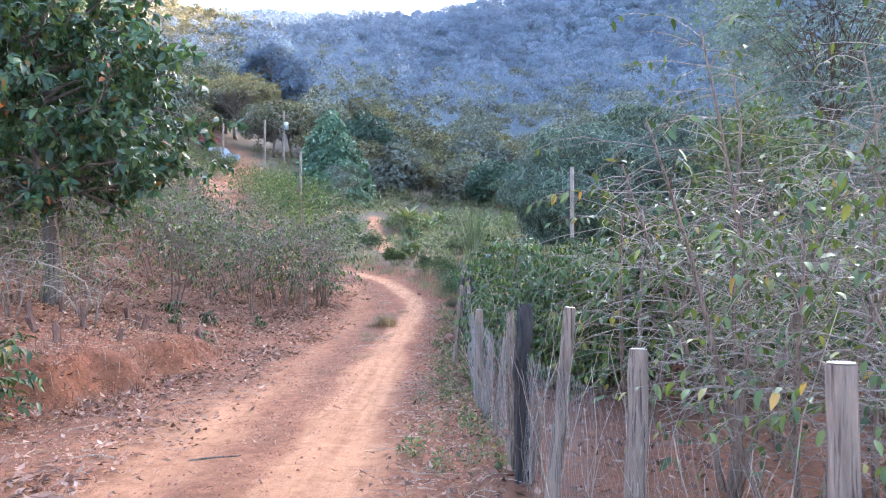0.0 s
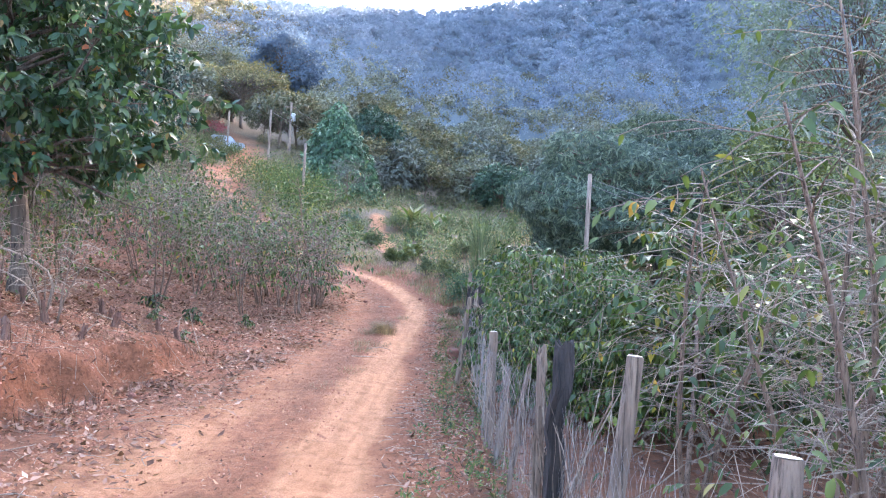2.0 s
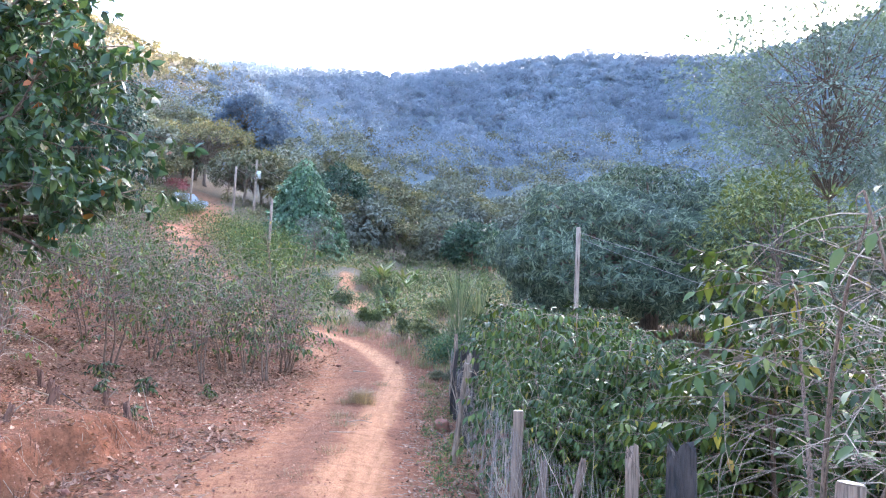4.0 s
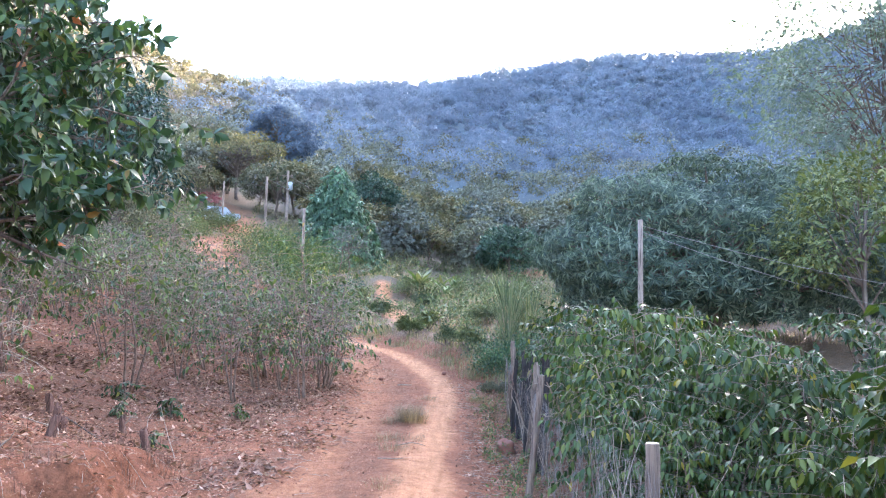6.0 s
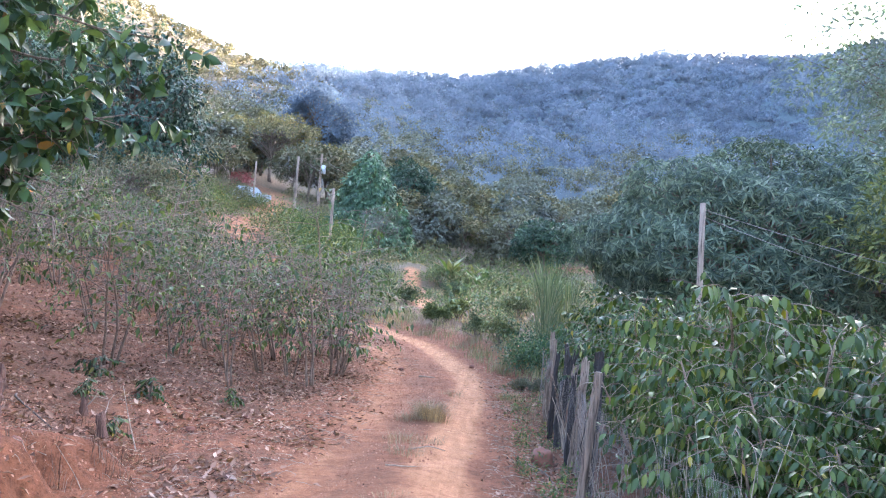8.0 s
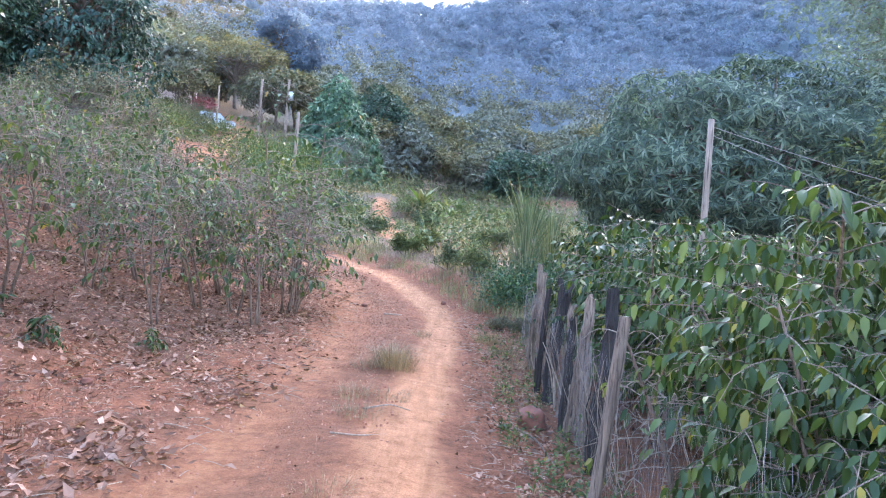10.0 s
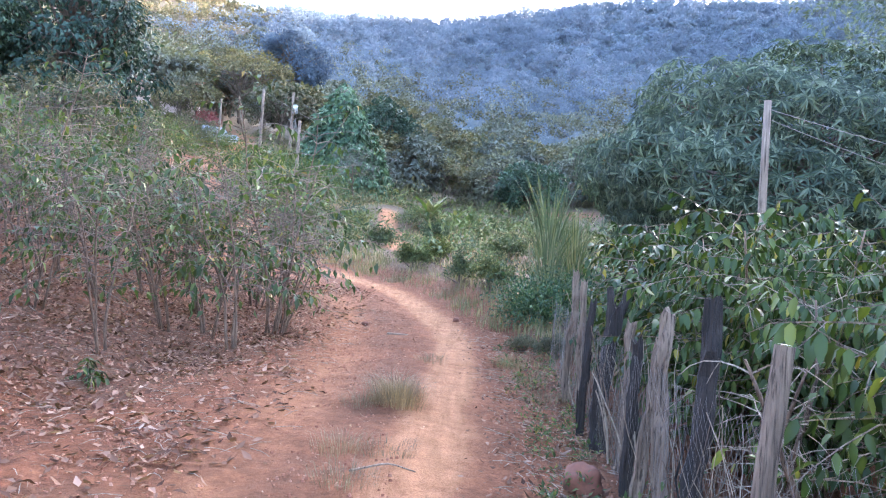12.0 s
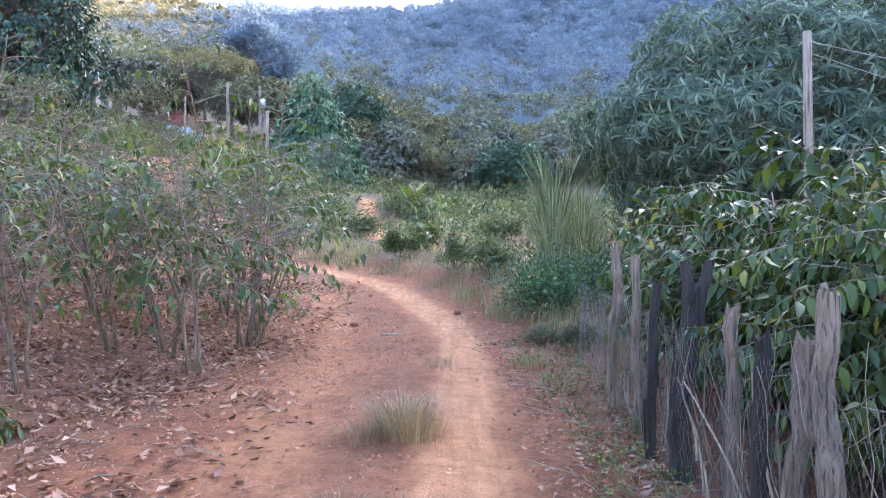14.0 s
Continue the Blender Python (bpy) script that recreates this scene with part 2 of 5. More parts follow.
CRUMB = leaf_material("earth_crumb", [(0.0, (0.19, 0.088, 0.055)), (0.5, (0.29, 0.14, 0.088)), (1.0, (0.42, 0.25, 0.17))], 0.95, 0.0, gloss=0.1, gain=1.0)
STONE = plain_material("red_stone", (0.17, 0.064, 0.037), 0.95, 0, 0.4, 9)
PLASTER = plain_material("pinkish_plaster", (0.62, 0.45, 0.38), 0.9)
ROOF = plain_material("clay_roof", (0.3, 0.12, 0.07), 0.9)
CAR_PAINT = plain_material("pale_car_paint", (0.28, 0.3, 0.32), 0.35, 0.0, 0.05)
GLASS_DARK = plain_material("dark_car_glass", (0.03, 0.04, 0.045), 0.08, 0.0, 0.05)
RUBBER = plain_material("tyre_rubber", (0.03, 0.03, 0.03), 0.9)
STEEL = plain_material("grey_steel", (0.5, 0.52, 0.54), 0.45, 0.6)


# ---- mesh helpers ----
def tri_mesh(name, v, f, smooth=False):
    v, f = np.asarray(v, np.float32), np.asarray(f, np.int32)
    me = bpy.data.meshes.new(name)
    me.vertices.add(len(v))
    me.vertices.foreach_set("co", v.ravel())
    me.loops.add(f.size)
    me.loops.foreach_set("vertex_index", f.ravel())
    me.polygons.add(len(f))
    me.polygons.foreach_set("loop_start", np.arange(0, f.size, 3, dtype=np.int32))
    me.polygons.foreach_set("use_smooth", np.full(len(f), smooth))
    me.update(calc_edges=True)
    return me


def mesh_part(name, geom, material, parent=None, label="", smooth=False):
    ob = new(name, tri_mesh(name, geom[0], geom[1], smooth))
    ob.data.materials.append(material)
    if parent:
        ob.parent = parent
    return tagged(ob, label)


def part(name, bm, material, parent=None, label=""):
    me = bpy.data.meshes.new(name)
    bm.to_mesh(me)
    bm.free()
    me.materials.append(material)
    ob = new(name, me)
    if parent:
        ob.parent = parent
    return tagged(ob, label)


def joined(geoms):
    vs, fs, n = [], [], 0
    for v, f in geoms:
        vs.append(v)
        fs.append(f + n)
        n += len(v)
    return (np.concatenate(vs), np.concatenate(fs)) if vs else (np.zeros((0, 3)), np.zeros((0, 3), int))


def unit(a):
    return a / np.maximum(np.linalg.norm(a, axis=-1, keepdims=True), 1e-9)


def tube(points, radii, sides=5):
    """A tapered round rod along points, closed at both ends."""
    p, r = np.asarray(points, float), np.asarray(radii, float)
    d = unit(np.gradient(p, axis=0))
    ref = np.array((1.0, 0.13, 0.05)) if abs(unit(p[-1] - p[0])[0]) < 0.8 else np.array((0.05, 0.2, 1.0))
    u = unit(np.cross(d, ref))
    w = np.cross(d, u)
    a = np.arange(sides) * 2 * np.pi / sides
    ring = p[:, None] + r[:, None, None] * (np.cos(a)[None, :, None] * u[:, None] + np.sin(a)[None, :, None] * w[:, None])
    n = len(p)
    v = np.concatenate([ring.reshape(-1, 3), p[:1], p[-1:]])
    i, j = np.meshgrid(np.arange(n - 1), np.arange(sides), indexing="ij")
    k = (j + 1) % sides
    q = np.stack([i * sides + j, i * sides + k, (i + 1) * sides + k, (i + 1) * sides + j], -1).reshape(-1, 4)
    s = np.arange(sides)
    t = (s + 1) % sides
    f = np.concatenate([q[:, [0, 1, 2]], q[:, [0, 2, 3]],
                        np.stack([t, s, np.full(sides, n * sides)], -1),
                        np.stack([(n - 1) * sides + s, (n - 1) * sides + t, np.full(sides, n * sides + 1)], -1)])
    return v, f


def leaves(P, D, N, L, W, fold=0.25, droop=0.25, fine=False):
    """Pointed leaves with a folded midrib: base points P, directions D, upper sides N, lengths L, widths W."""
    P, D = np.asarray(P, float), unit(np.asarray(D, float))
    S = unit(np.cross(D, np.asarray(N, float)))
    U = np.cross(S, D)
    L, W = np.broadcast_to(L, len(P))[:, None], np.broadcast_to(W, len(P))[:, None]
    def at(a, side, lift=0.0):
        return P + D * L * a + S * W * side + U * (W * fold * abs(side) * 2 + L * lift)
    if fine:
        rows = [at(0, 0), at(.28, .42, -.02), at(.28, 0, -.02), at(.28, -.42, -.02),
                at(.62, .4, -.4 * droop), at(.62, 0, -.4 * droop), at(.62, -.4, -.4 * droop), at(1, 0, -droop)]
        tri = [(0, 1, 2), (0, 2, 3), (1, 4, 5), (1, 5, 2), (2, 5, 6), (2, 6, 3), (4, 7, 5), (5, 7, 6)]
    else:
        rows = [at(0, 0), at(.45, .5, -.1 * droop), at(.45, 0, -.2 * droop), at(.45, -.5, -.1 * droop), at(1, 0, -droop)]
        tri = [(0, 1, 2), (0, 2, 3), (1, 4, 2), (2, 4, 3)]
    v = np.stack(rows, 1)
    f = np.arange(len(P))[:, None, None] * len(rows) + np.array(tri)[None]
    return v.reshape(-1, 3), f.reshape(-1, 3)


def sphere_ways(rs, n, low=-0.4):
    z = rs.uniform(low, 1, n)
    a = rs.uniform(0, 2 * np.pi, n)
    s = np.sqrt(1 - z * z)
    return np.stack([s * np.cos(a), s * np.sin(a), z], -1)


def lathe(profile, sides=10):
    """Rings of (radius, height), closed."""
    pts = np.array([(0, 0, h) for r, h in profile], float)
    a = np.arange(sides) * 2 * np.pi / sides
    ring = np.array([[(r * math.cos(t), r * math.sin(t), h) for t in a] for r, h in profile])
    n = len(profile)
    v = np.concatenate([ring.reshape(-1, 3), pts[:1], pts[-1:]])
    f = []
    for i in range(n - 1):
        for j in range(sides):
            k = (j + 1) % sides
            f += [(i * sides + j, i * sides + k, (i + 1) * sides + k), (i * sides + j, (i + 1) * sides + k, (i + 1) * sides + j)]
    for j in range(sides):
        k = (j + 1) % sides
        f += [(k, j, n * sides), ((n - 1) * sides + j, (n - 1) * sides + k, n * sides + 1)]
    return v, np.array(f)


# ---- the lie of the land ----
def steps(t, a, b):
    s = np.clip((np.asarray(t, float) - a) / (b - a), 0, 1)
    return s * s * (3 - 2 * s)


RISE_Y = [-400, -60, 0, 7, 12, 17, 20, 24, 28, 34, 45, 55, 70, 95, 150, 250, 450, 560, 900]
RISE_Z = [-6, -1.5, -.18, -.26, -.3, -.2, -.06, .08, .5, 1.1, 2.3, 3.1, 3.9, 8.8, 21, 56, 132, 134, 90]
ROAD_Y = [-60, 0, 8, 16, 20, 24, 26, 28, 30, 32, 34.5, 37, 40, 44, 47, 52, 60, 66, 75, 95, 130]
ROAD_X = [-2.0, -1.5, -1.5, -1.6, -1.6, -1.7, -2.05, -2.6, -3.3, -4.5, -6.3, -7.8, -9.3, -11.2, -13.4, -16.0, -17.6, -18.2, -19, -27, -40]


def smooth_line(y, ys, zs):
    """The line through the stations, rounded off."""
    y = np.asarray(y, float)
    w = 0.9 + 0.02 * np.abs(y)
    return (np.interp(y - w, ys, zs) + 2 * np.interp(y, ys, zs) + np.interp(y + w, ys, zs)) / 4


def road_middle(y):
    return smooth_line(y, ROAD_Y, ROAD_X)


def bumps(x, y):
    """Soft unevenness from a few crossed waves."""
    return (np.sin(1.9 * x + 0.7 * y + 0.4) * np.sin(1.3 * y - 0.8 * x) + 0.6 * np.sin(3.7 * x - 2.1 * y) * np.sin(2.9 * y + 1.1 * x + 1)
            + 0.35 * np.sin(7.3 * x + 3.9 * y + 2) * np.sin(6.1 * y - 4.3 * x))


def land(x, y):
    x, y = np.asarray(x, float), np.asarray(y, float)
    z = smooth_line(y, RISE_Y, RISE_Z)
    off = x - road_middle(y)
    edge = np.interp(y, [-60, 8, 22, 28, 34, 45, 55, 70, 500], [5, 4.4, 4.2, 5.4, 8, 6, 2, 2, 2])
    out = np.maximum(0, -x - edge)
    far = 1 - steps(y, 240, 400)
    z = z + 0.25 * (np.sqrt(out * out + 0.3) - 0.55) * far
    z = z + 0.32 * np.maximum(0, -x - 93) * steps(y, 90, 200) * far
    face = np.interp(y, [5, 8.5, 10, 12.5, 15.5], [-7.0, -5.4, -4.5, -4.1, -4.3]) + 0.12 * np.sin(4.1 * y) + 0.08 * np.sin(9.3 * y)
    z = z + 0.5 * steps(-x, -face - 0.12, -face + 0.38) * steps(y, 5, 8.5) * (1 - steps(y, 12.8, 16.2))
    # Skyline rise; beyond x 240 it is unseen and raised to block the sun.
    z = z + np.interp(x, [-150, -14, 30, 84, 140, 195, 240, 300, 500], [6, 4, 13, 21, 23, 26, 42, 66, 120]) * steps(y, 180, 450)
    # Ridge added right of view to keep the valley in shade.
    z = z + 0.6 * np.maximum(0, np.minimum(x, 420) - 95) * (1 - steps(y, 250, 420)) * steps(y, -400, -100)
    z = z + 0.9 * np.exp(-((x + 4.9) / 1.8) ** 2) * steps(y, 47.8, 50.4) * (1 - steps(y, 53, 62))
    z = z - 0.16 * steps(x, -1.1, 0.2) * steps(y, 10, 15) * (1 - steps(y, 22.5, 27))
    near = 1 - steps(np.abs(off), 1.6, 3.2)
    rut = np.exp(-((off - 0.72) / 0.34) ** 2) + 0.8 * np.exp(-((off + 0.75) / 0.36) ** 2)
    z = z - 0.05 * rut * (1 - steps(y, 60, 90))
    rough = 0.035 * (1 - 0.65 * near) * bumps(x, y) * (1 - steps(np.abs(y), 60, 120))
    far_rough = 1.2 * bumps(x * 0.06, y * 0.06) * steps(y, 60, 130)
    bank = 0.22 * steps(off, 1.7, 2.6) * steps(y, 22, 26) * (1 - steps(y, 60, 80))
    return z + rough + far_rough + bank


def land_at(x, y):
    return float(land(x, y))


def stations(lo, hi, step, low_end, high_end, grow=1.12):
    mid = list(np.arange(lo, hi + 1e-6, step))
    s, a = step, mid[0]
    low = []
    while a > low_end:
        s = min(s * grow, 28)
        a -= s
        low.append(a)
    s, b = step, mid[-1]
    high = []
    while b < high_end:
        s = min(s * grow, 28)
        b += s
        high.append(b)
    return np.array(low[::-1] + mid + high)


gx, gy = stations(-8.5, 3.5, 0.09, -700, 700), stations(2.5, 30, 0.11, -420, 1400, 1.07)
X, Y = np.meshgrid(gx, gy)
Z = land(X, Y)
fine_mask = (X > -9) & (X < 4) & (Y < 40)
for i, j in zip(*np.nonzero(fine_mask)):
    p = (X[i, j], Y[i, j], 0)
    Z[i, j] += 0.028 * noise.fractal((p[0] * 2.3, p[1] * 2.3, 1.5), 1.0, 2.1, 4)
nx, ny = len(gx), len(gy)
ii, jj = np.meshgrid(np.arange(ny - 1), np.arange(nx - 1), indexing="ij")
c0 = (ii * nx + jj).ravel()
ground = new("ground", tri_mesh("ground", np.stack([X, Y, Z], -1).reshape(-1, 3),
                               np.concatenate([np.stack([c0, c0 + 1, c0 + nx + 1], -1), np.stack([c0, c0 + nx + 1, c0 + nx], -1)]), True))
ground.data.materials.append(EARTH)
tagged(ground, "red earth hillside with a rutted dirt road", "ground", kind="structure")
OFF = X - road_middle(Y)
wob = 0.10 * bumps(X * 0.9, Y * 0.9)
right_track = np.exp(-((OFF - np.interp(Y, [5, 10, 16, 20, 23, 60], [0.58, 0.42, 0.44, 0.6, 0.72, 0.72]) + 0.6 * wob) / (0.42 - 0.1 * steps(Y, 12, 16))) ** 4)
left_track = 0.8 * np.exp(-((OFF + 0.92 + 0.6 * wob) / 0.36) ** 2)
patchy = 0.5 + 0.5 * np.clip(bumps(X * 0.7 + 3, Y * 0.5), -1, 1)
dust = np.clip(right_track + left_track * (0.35 + 0.55 * patchy) * (1 - 0.45 * steps(Y, 9, 14)) + (0.12 + 0.38 * patchy) * (1 - 0.75 * steps(Y, 9, 14)) * np.exp(-((OFF + 0.4) / 1.7) ** 4) * (1 - (0.3 + 0.35 * steps(Y, 9, 15)) * np.exp(-((OFF + 0.24 + wob) / 0.36) ** 2)), 0, 1) * (1 - steps(Y, 82, 96))
field = steps(-X, 5.0, 6.2) * steps(Y, 13.6, 16) + steps(-X, 3.2, 4.0) * steps(Y, 17.6, 19.4)
litter = np.clip(0.9 * np.clip(field, 0, 1) * (1 - steps(Y, 30, 34)) + (0.12 + 0.3 * steps(Y, 9, 15)) * np.exp(-((OFF + 0.24 + 1.5 * wob) / 0.36) ** 2) + 0.45 * (OFF < -1.3) * (bumps(X * 0.8, Y * 0.8) > 0.1) + 0.6 * (X > 0.2) * (X < 12) * (Y < 27), 0, 1) * (1 - steps(Y, 34, 40))
scrub = np.clip(steps(Y, 33, 60) * (1 - 0.95 * np.exp(-(OFF / 2.4) ** 4) * (1 - steps(Y, 84, 98))) * np.where(Y < 80, np.clip(0.5 + 0.6 * bumps(X * 0.35, Y * 0.25), 0.05, 1), 0.85) + steps(OFF, 2.0, 2.8) * steps(Y, 22, 25) * 0.75, 0, 1)
scrub = np.maximum(scrub, steps(np.abs(X), 30, 60))
streak_x = np.interp(Y, [36, 38, 50], [-2.7, -3.0, -4.75])
streak = np.exp(-((X - streak_x + 0.15 * np.sin(1.3 * Y)) / 0.42) ** 4) * steps(Y, 36, 37) * (1 - steps(Y, 50, 51.5))
scrub = scrub * (1 - streak) * (1 - 0.9 * np.exp(-(np.hypot(X - 8.2, Y - 87) / 4.0) ** 4))
dust = np.maximum(dust, 0.75 * streak)
# Mask of the hazed forest-floor colour, beginning with distance, off the sunlit hilltop.
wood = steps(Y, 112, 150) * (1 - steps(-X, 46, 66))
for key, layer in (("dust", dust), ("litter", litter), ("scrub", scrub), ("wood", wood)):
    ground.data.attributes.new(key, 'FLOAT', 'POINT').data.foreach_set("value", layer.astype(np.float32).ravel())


# ---- plants ----
def thing(name, label, category, group="", kind=""):
    ob = new(name)
    return tagged(ob, label, category, group, kind)


def bent(rs, start, way, length, n=5, sag=0.2, wander=0.08):
    """A limb: a line of n points that sags and wanders."""
    pts, p, d = [np.array(start, float)], np.array(start, float), unit(np.array(way, float))
    for _ in range(n - 1):
        d = unit(d + rs.normal(0, wander, 3) + np.array((0, 0, -sag / n)))
        p = p + d * length / (n - 1)
        pts.append(p)
    return np.array(pts)


def coffee_geometry(seed, height, stems, leafy, reach, leaf=0.11, fine=False, step=0.1, twig=1.0, slim=0.42, low=-1.2, high=0.15):
    rs = np.random.RandomState(seed)
    thick, thin, P, D, N = [], [], [], [], []
    for s in range(stems):
        a = rs.uniform(0, 6.28)
        base = np.array((0.09 * math.cos(a) * (stems > 1), 0.09 * math.sin(a) * (stems > 1), -0.06))
        h = height * rs.uniform(0.72, 1.05)
        st = bent(rs, base, (0.26 * math.cos(a), 0.26 * math.sin(a), 1), h, 8, -0.1, 0.08)
        thick.append(tube(st, np.linspace(0.026 if fine else 0.021, 0.006, 8), 6))
        k, turn = (0.24 if fine else 0.38) * h, rs.uniform(0, 6.28)
        while k < h:
            f = k / h * 7
            i = min(int(f), 6)
            root = st[i] + (st[i + 1] - st[i]) * (f - i)
            turn += 1.57 + rs.uniform(-0.4, 0.4)
            for side in (0, math.pi):
                if rs.rand() < 0.16:
                    continue
                b = turn + side + rs.uniform(-0.3, 0.3)
                ln = reach * (0.35 + 0.9 * math.sin(math.pi * min(1, 0.15 + 0.8 * (1 - k / h)))) * rs.uniform(0.6, 1.15)
                br = bent(rs, root, (math.cos(b), math.sin(b), rs.uniform(0.15, 0.8)), ln, 6, rs.uniform(0.5, 1.4), 0.12)
                thin.append(tube(br, np.linspace(0.0048, 0.002, 6) * (1 if fine else 1.5) * twig, 3 if twig < 1.5 else 4))
                runs = [br]
                for _ in range(rs.randint(0, 3) + (leafy < 0.2)):
                    m = rs.randint(1, 5)
                    tw = bent(rs, br[m], unit(br[m] - br[m - 1]) + rs.normal(0, 0.6, 3), ln * rs.uniform(0.25, 0.5), 4, 0.4, 0.18)
                    thin.append(tube(tw, np.linspace(0.0035, 0.0016, 4) * twig, 3))
                    runs.append(tw)
                bare = rs.rand() > leafy
                sparse = leafy < 0.9
                for run in runs:
                    n = len(run)
                    if bare and rs.rand() < 0.6:
                        continue
                    for q in np.arange((0.45 if sparse else 0.12) if not bare else 0.96, 1.0001, 0.05 / max(0.05, np.linalg.norm(run[-1] - run[0])) * (1.5 if sparse else 1.15)):
                        g = q * (n - 1)
                        e = min(int(g), n - 2)
                        pt = run[e] + (run[e + 1] - run[e]) * (g - e)
                        along = unit(run[e + 1] - run[e])
                        for sd in (-1, 1):
                            if rs.rand() < (0.45 if sparse else 0.2):
                                continue
                            out = np.cross(along, (0, 0, 1)) * sd
                            P.append(pt)
                            D.append(out + along * 0.5 + np.array((0, 0, rs.uniform(low, high))) + rs.normal(0, 0.15, 3))
                            N.append(np.array((0, 0, 1.0)) + rs.normal(0, 0.3, 3))
            k += step * rs.uniform(0.75, 1.25)
    n = len(P)
    L = leaf * rs.uniform(0.6, 1.25, n)
    return joined(thick), joined(thin), leaves(P, D, N, L, L * slim, 0.16, 0.3, fine)


def coffee_shrub(seed, label, leaf_mat, group, *shape):
    leafy = shape[2]
    stems, twigs, foliage = coffee_geometry(seed, *shape)
    ob = thing("coffee_shrub", label, "shrub", group)
    mesh_part("stem", stems, STICK, ob, smooth=True)
    mesh_part("twigwork", twigs, TWIG if leafy < 0.3 and "upper field" not in group else FIELD_TWIG, ob)
    mesh_part("foliage", foliage, leaf_mat, ob, smooth=True)
    return ob


def planted(kinds, spots, rs, low=0.85, high=1.15):
    """The first of each kind is moved to its spot, the others are copies."""
    used = set()
    for n, (x, y) in enumerate(spots):
        k = n % len(kinds)
        m = Matrix.Translation((x, y, land_at(x, y))) @ Matrix.Rotation(rs.uniform(0, 6.28), 4, 'Z') @ Matrix.Diagonal((*[rs.uniform(low, high)] * 3, 1))
        if k in used:
            copy_thing(kinds[k], m)
        else:
            used.add(k)
            kinds[k].matrix_basis = m


# the left field
field_kinds = [coffee_shrub(11 + i, "thinly leaved coffee shrub with bare grey twigs on red earth", COFFEE_DRY, "coffee shrubs of the upper field",
                            h, s, f, 0.75, 0.125, False, 0.13) for i, (h, s, f) in enumerate(((2.5, 4, 0.5), (2.1, 3, 0.6), (2.7, 3, 0.36), (2.0, 3, 0.5), (2.4, 4, 0.16), (2.3, 3, 0.6)))]
rs = np.random.RandomState(5)
field_spots = []
for row in range(40):
    for col in range(34):
        x, y = -3.5 - col * 1.5 + rs.uniform(-0.45, 0.45), 12.5 + row * 1.25 + rs.uniform(-0.45, 0.45)
        front = float(road_middle(y)) - 1.9 if y > 38 else np.interp(y, [12, 13.5, 17, 19.2, 20, 22, 25, 27, 29, 31, 33, 36, 40], [-7.6, -7.2, -6.6, -5.6, -4.3, -3.9, -3.8, -4.4, -5.3, -6.5, -7.8, -9.3, -11.4])
        if x < front and x > front - (17 if y < 38 else 9) and y < 53 and rs.rand() > 0.24 and x > -0.8 * y - 1:
            field_spots.append((x, y))
field_spots += [(-3.75, 23.4), (-3.9, 24.7), (-4.5, 22.4), (-3.85, 21.6), (-4.4, 25.8)]
planted(field_kinds, field_spots, rs, 0.8, 1.3)

# the lower field beyond the fence
leafy_kinds = [coffee_shrub(41 + i, "dense glossy green coffee shrub behind the fence", COFFEE, "coffee shrubs beyond the fence",
                            h, 5, 1.0, 0.66, 0.094, True, 0.062, 1.0, 0.44, -2.0, -0.2) for i, h in enumerate((1.9, 2.1, 1.75))]
bare_kinds = [coffee_shrub(61 + i, "half-bare coffee shrub with long arching grey twigs", COFFEE_DRY, "half-bare coffee shrubs by the fence",
                           h, 4, 0.34, 0.82, 0.082, True, 0.09, 1.0, 0.45) for i, h in enumerate((2.6, 2.2))]
bare_spots = [(2.1, 4.6), (3.9, 5.6), (1.7, 7.1), (4.6, 6.6), (4.4, 8.3), (2.2, 3.1), (3.6, 3.6)]
leafy_spots = [(1.2, 12.3), (1.55, 17.2), (1.7, 18.1), (1.6, 19.1), (1.45, 20.3), (1.55, 21.6), (1.0, 11.4), (1.4, 12.9), (1.7, 14.1), (1.25, 10.9), (1.6, 12.0), (1.6, 13.0), (2.5, 11.2), (2.1, 10.2), (2.8, 9.6), (2.9, 12.8), (1.9, 14.9), (3.6, 10.0), (3.9, 11.9), (1.8, 17.3), (2.7, 16.2), (2.0, 19.4), (3.2, 18.3), (3.4, 14.6),
               (1.7, 21.3), (2.9, 20.6), (4.3, 13.4), (4.5, 16.4), (4.4, 19.3), (5.3, 10.6), (5.6, 14.7), (5.3, 8.4), (5.8, 12.3), (2.2, 23.0), (3.6, 22.5), (5.2, 21.4), (6.2, 17.6), (6.6, 9.6), (7.0, 13.0)]
planted(bare_kinds, bare_spots, rs, 0.9, 1.08)
slim_bare = coffee_shrub(69, "slim bare coffee shrub with pale twigs behind the fence", COFFEE_DRY, "half-bare coffee shrubs by the fence", 1.55, 2, 0.12, 0.5, 0.1, True, 0.11)
planted([slim_bare], [(0.95, 16.1), (1.05, 14.9)], rs, 0.95, 1.1)
tall_bare = [coffee_shrub(71 + i, "tall half-bare coffee shrub with many grey twigs", COFFEE_DRY, "half-bare coffee shrubs by the fence",
                          h, 5, 0.28, 0.72, 0.082, True, 0.092, 1.0, 0.45) for i, h in enumerate((3.5, 3.0))]
planted(tall_bare, [(2.1, 5.85), (3.2, 7.4), (2.9, 5.3)], rs, 0.97, 1.03)
far_leafy = [coffee_shrub(51 + i, "dense glossy green coffee shrub behind the fence", COFFEE, "coffee shrubs beyond the fence",
                          h, 4, 1.0, 0.7, 0.13, False, 0.09) for i, h in enumerate((1.9, 2.1))]
planted(leafy_kinds, [p for p in leafy_spots if p[0] < 2.3 and p[1] < 18], rs, 0.78, 1.15)
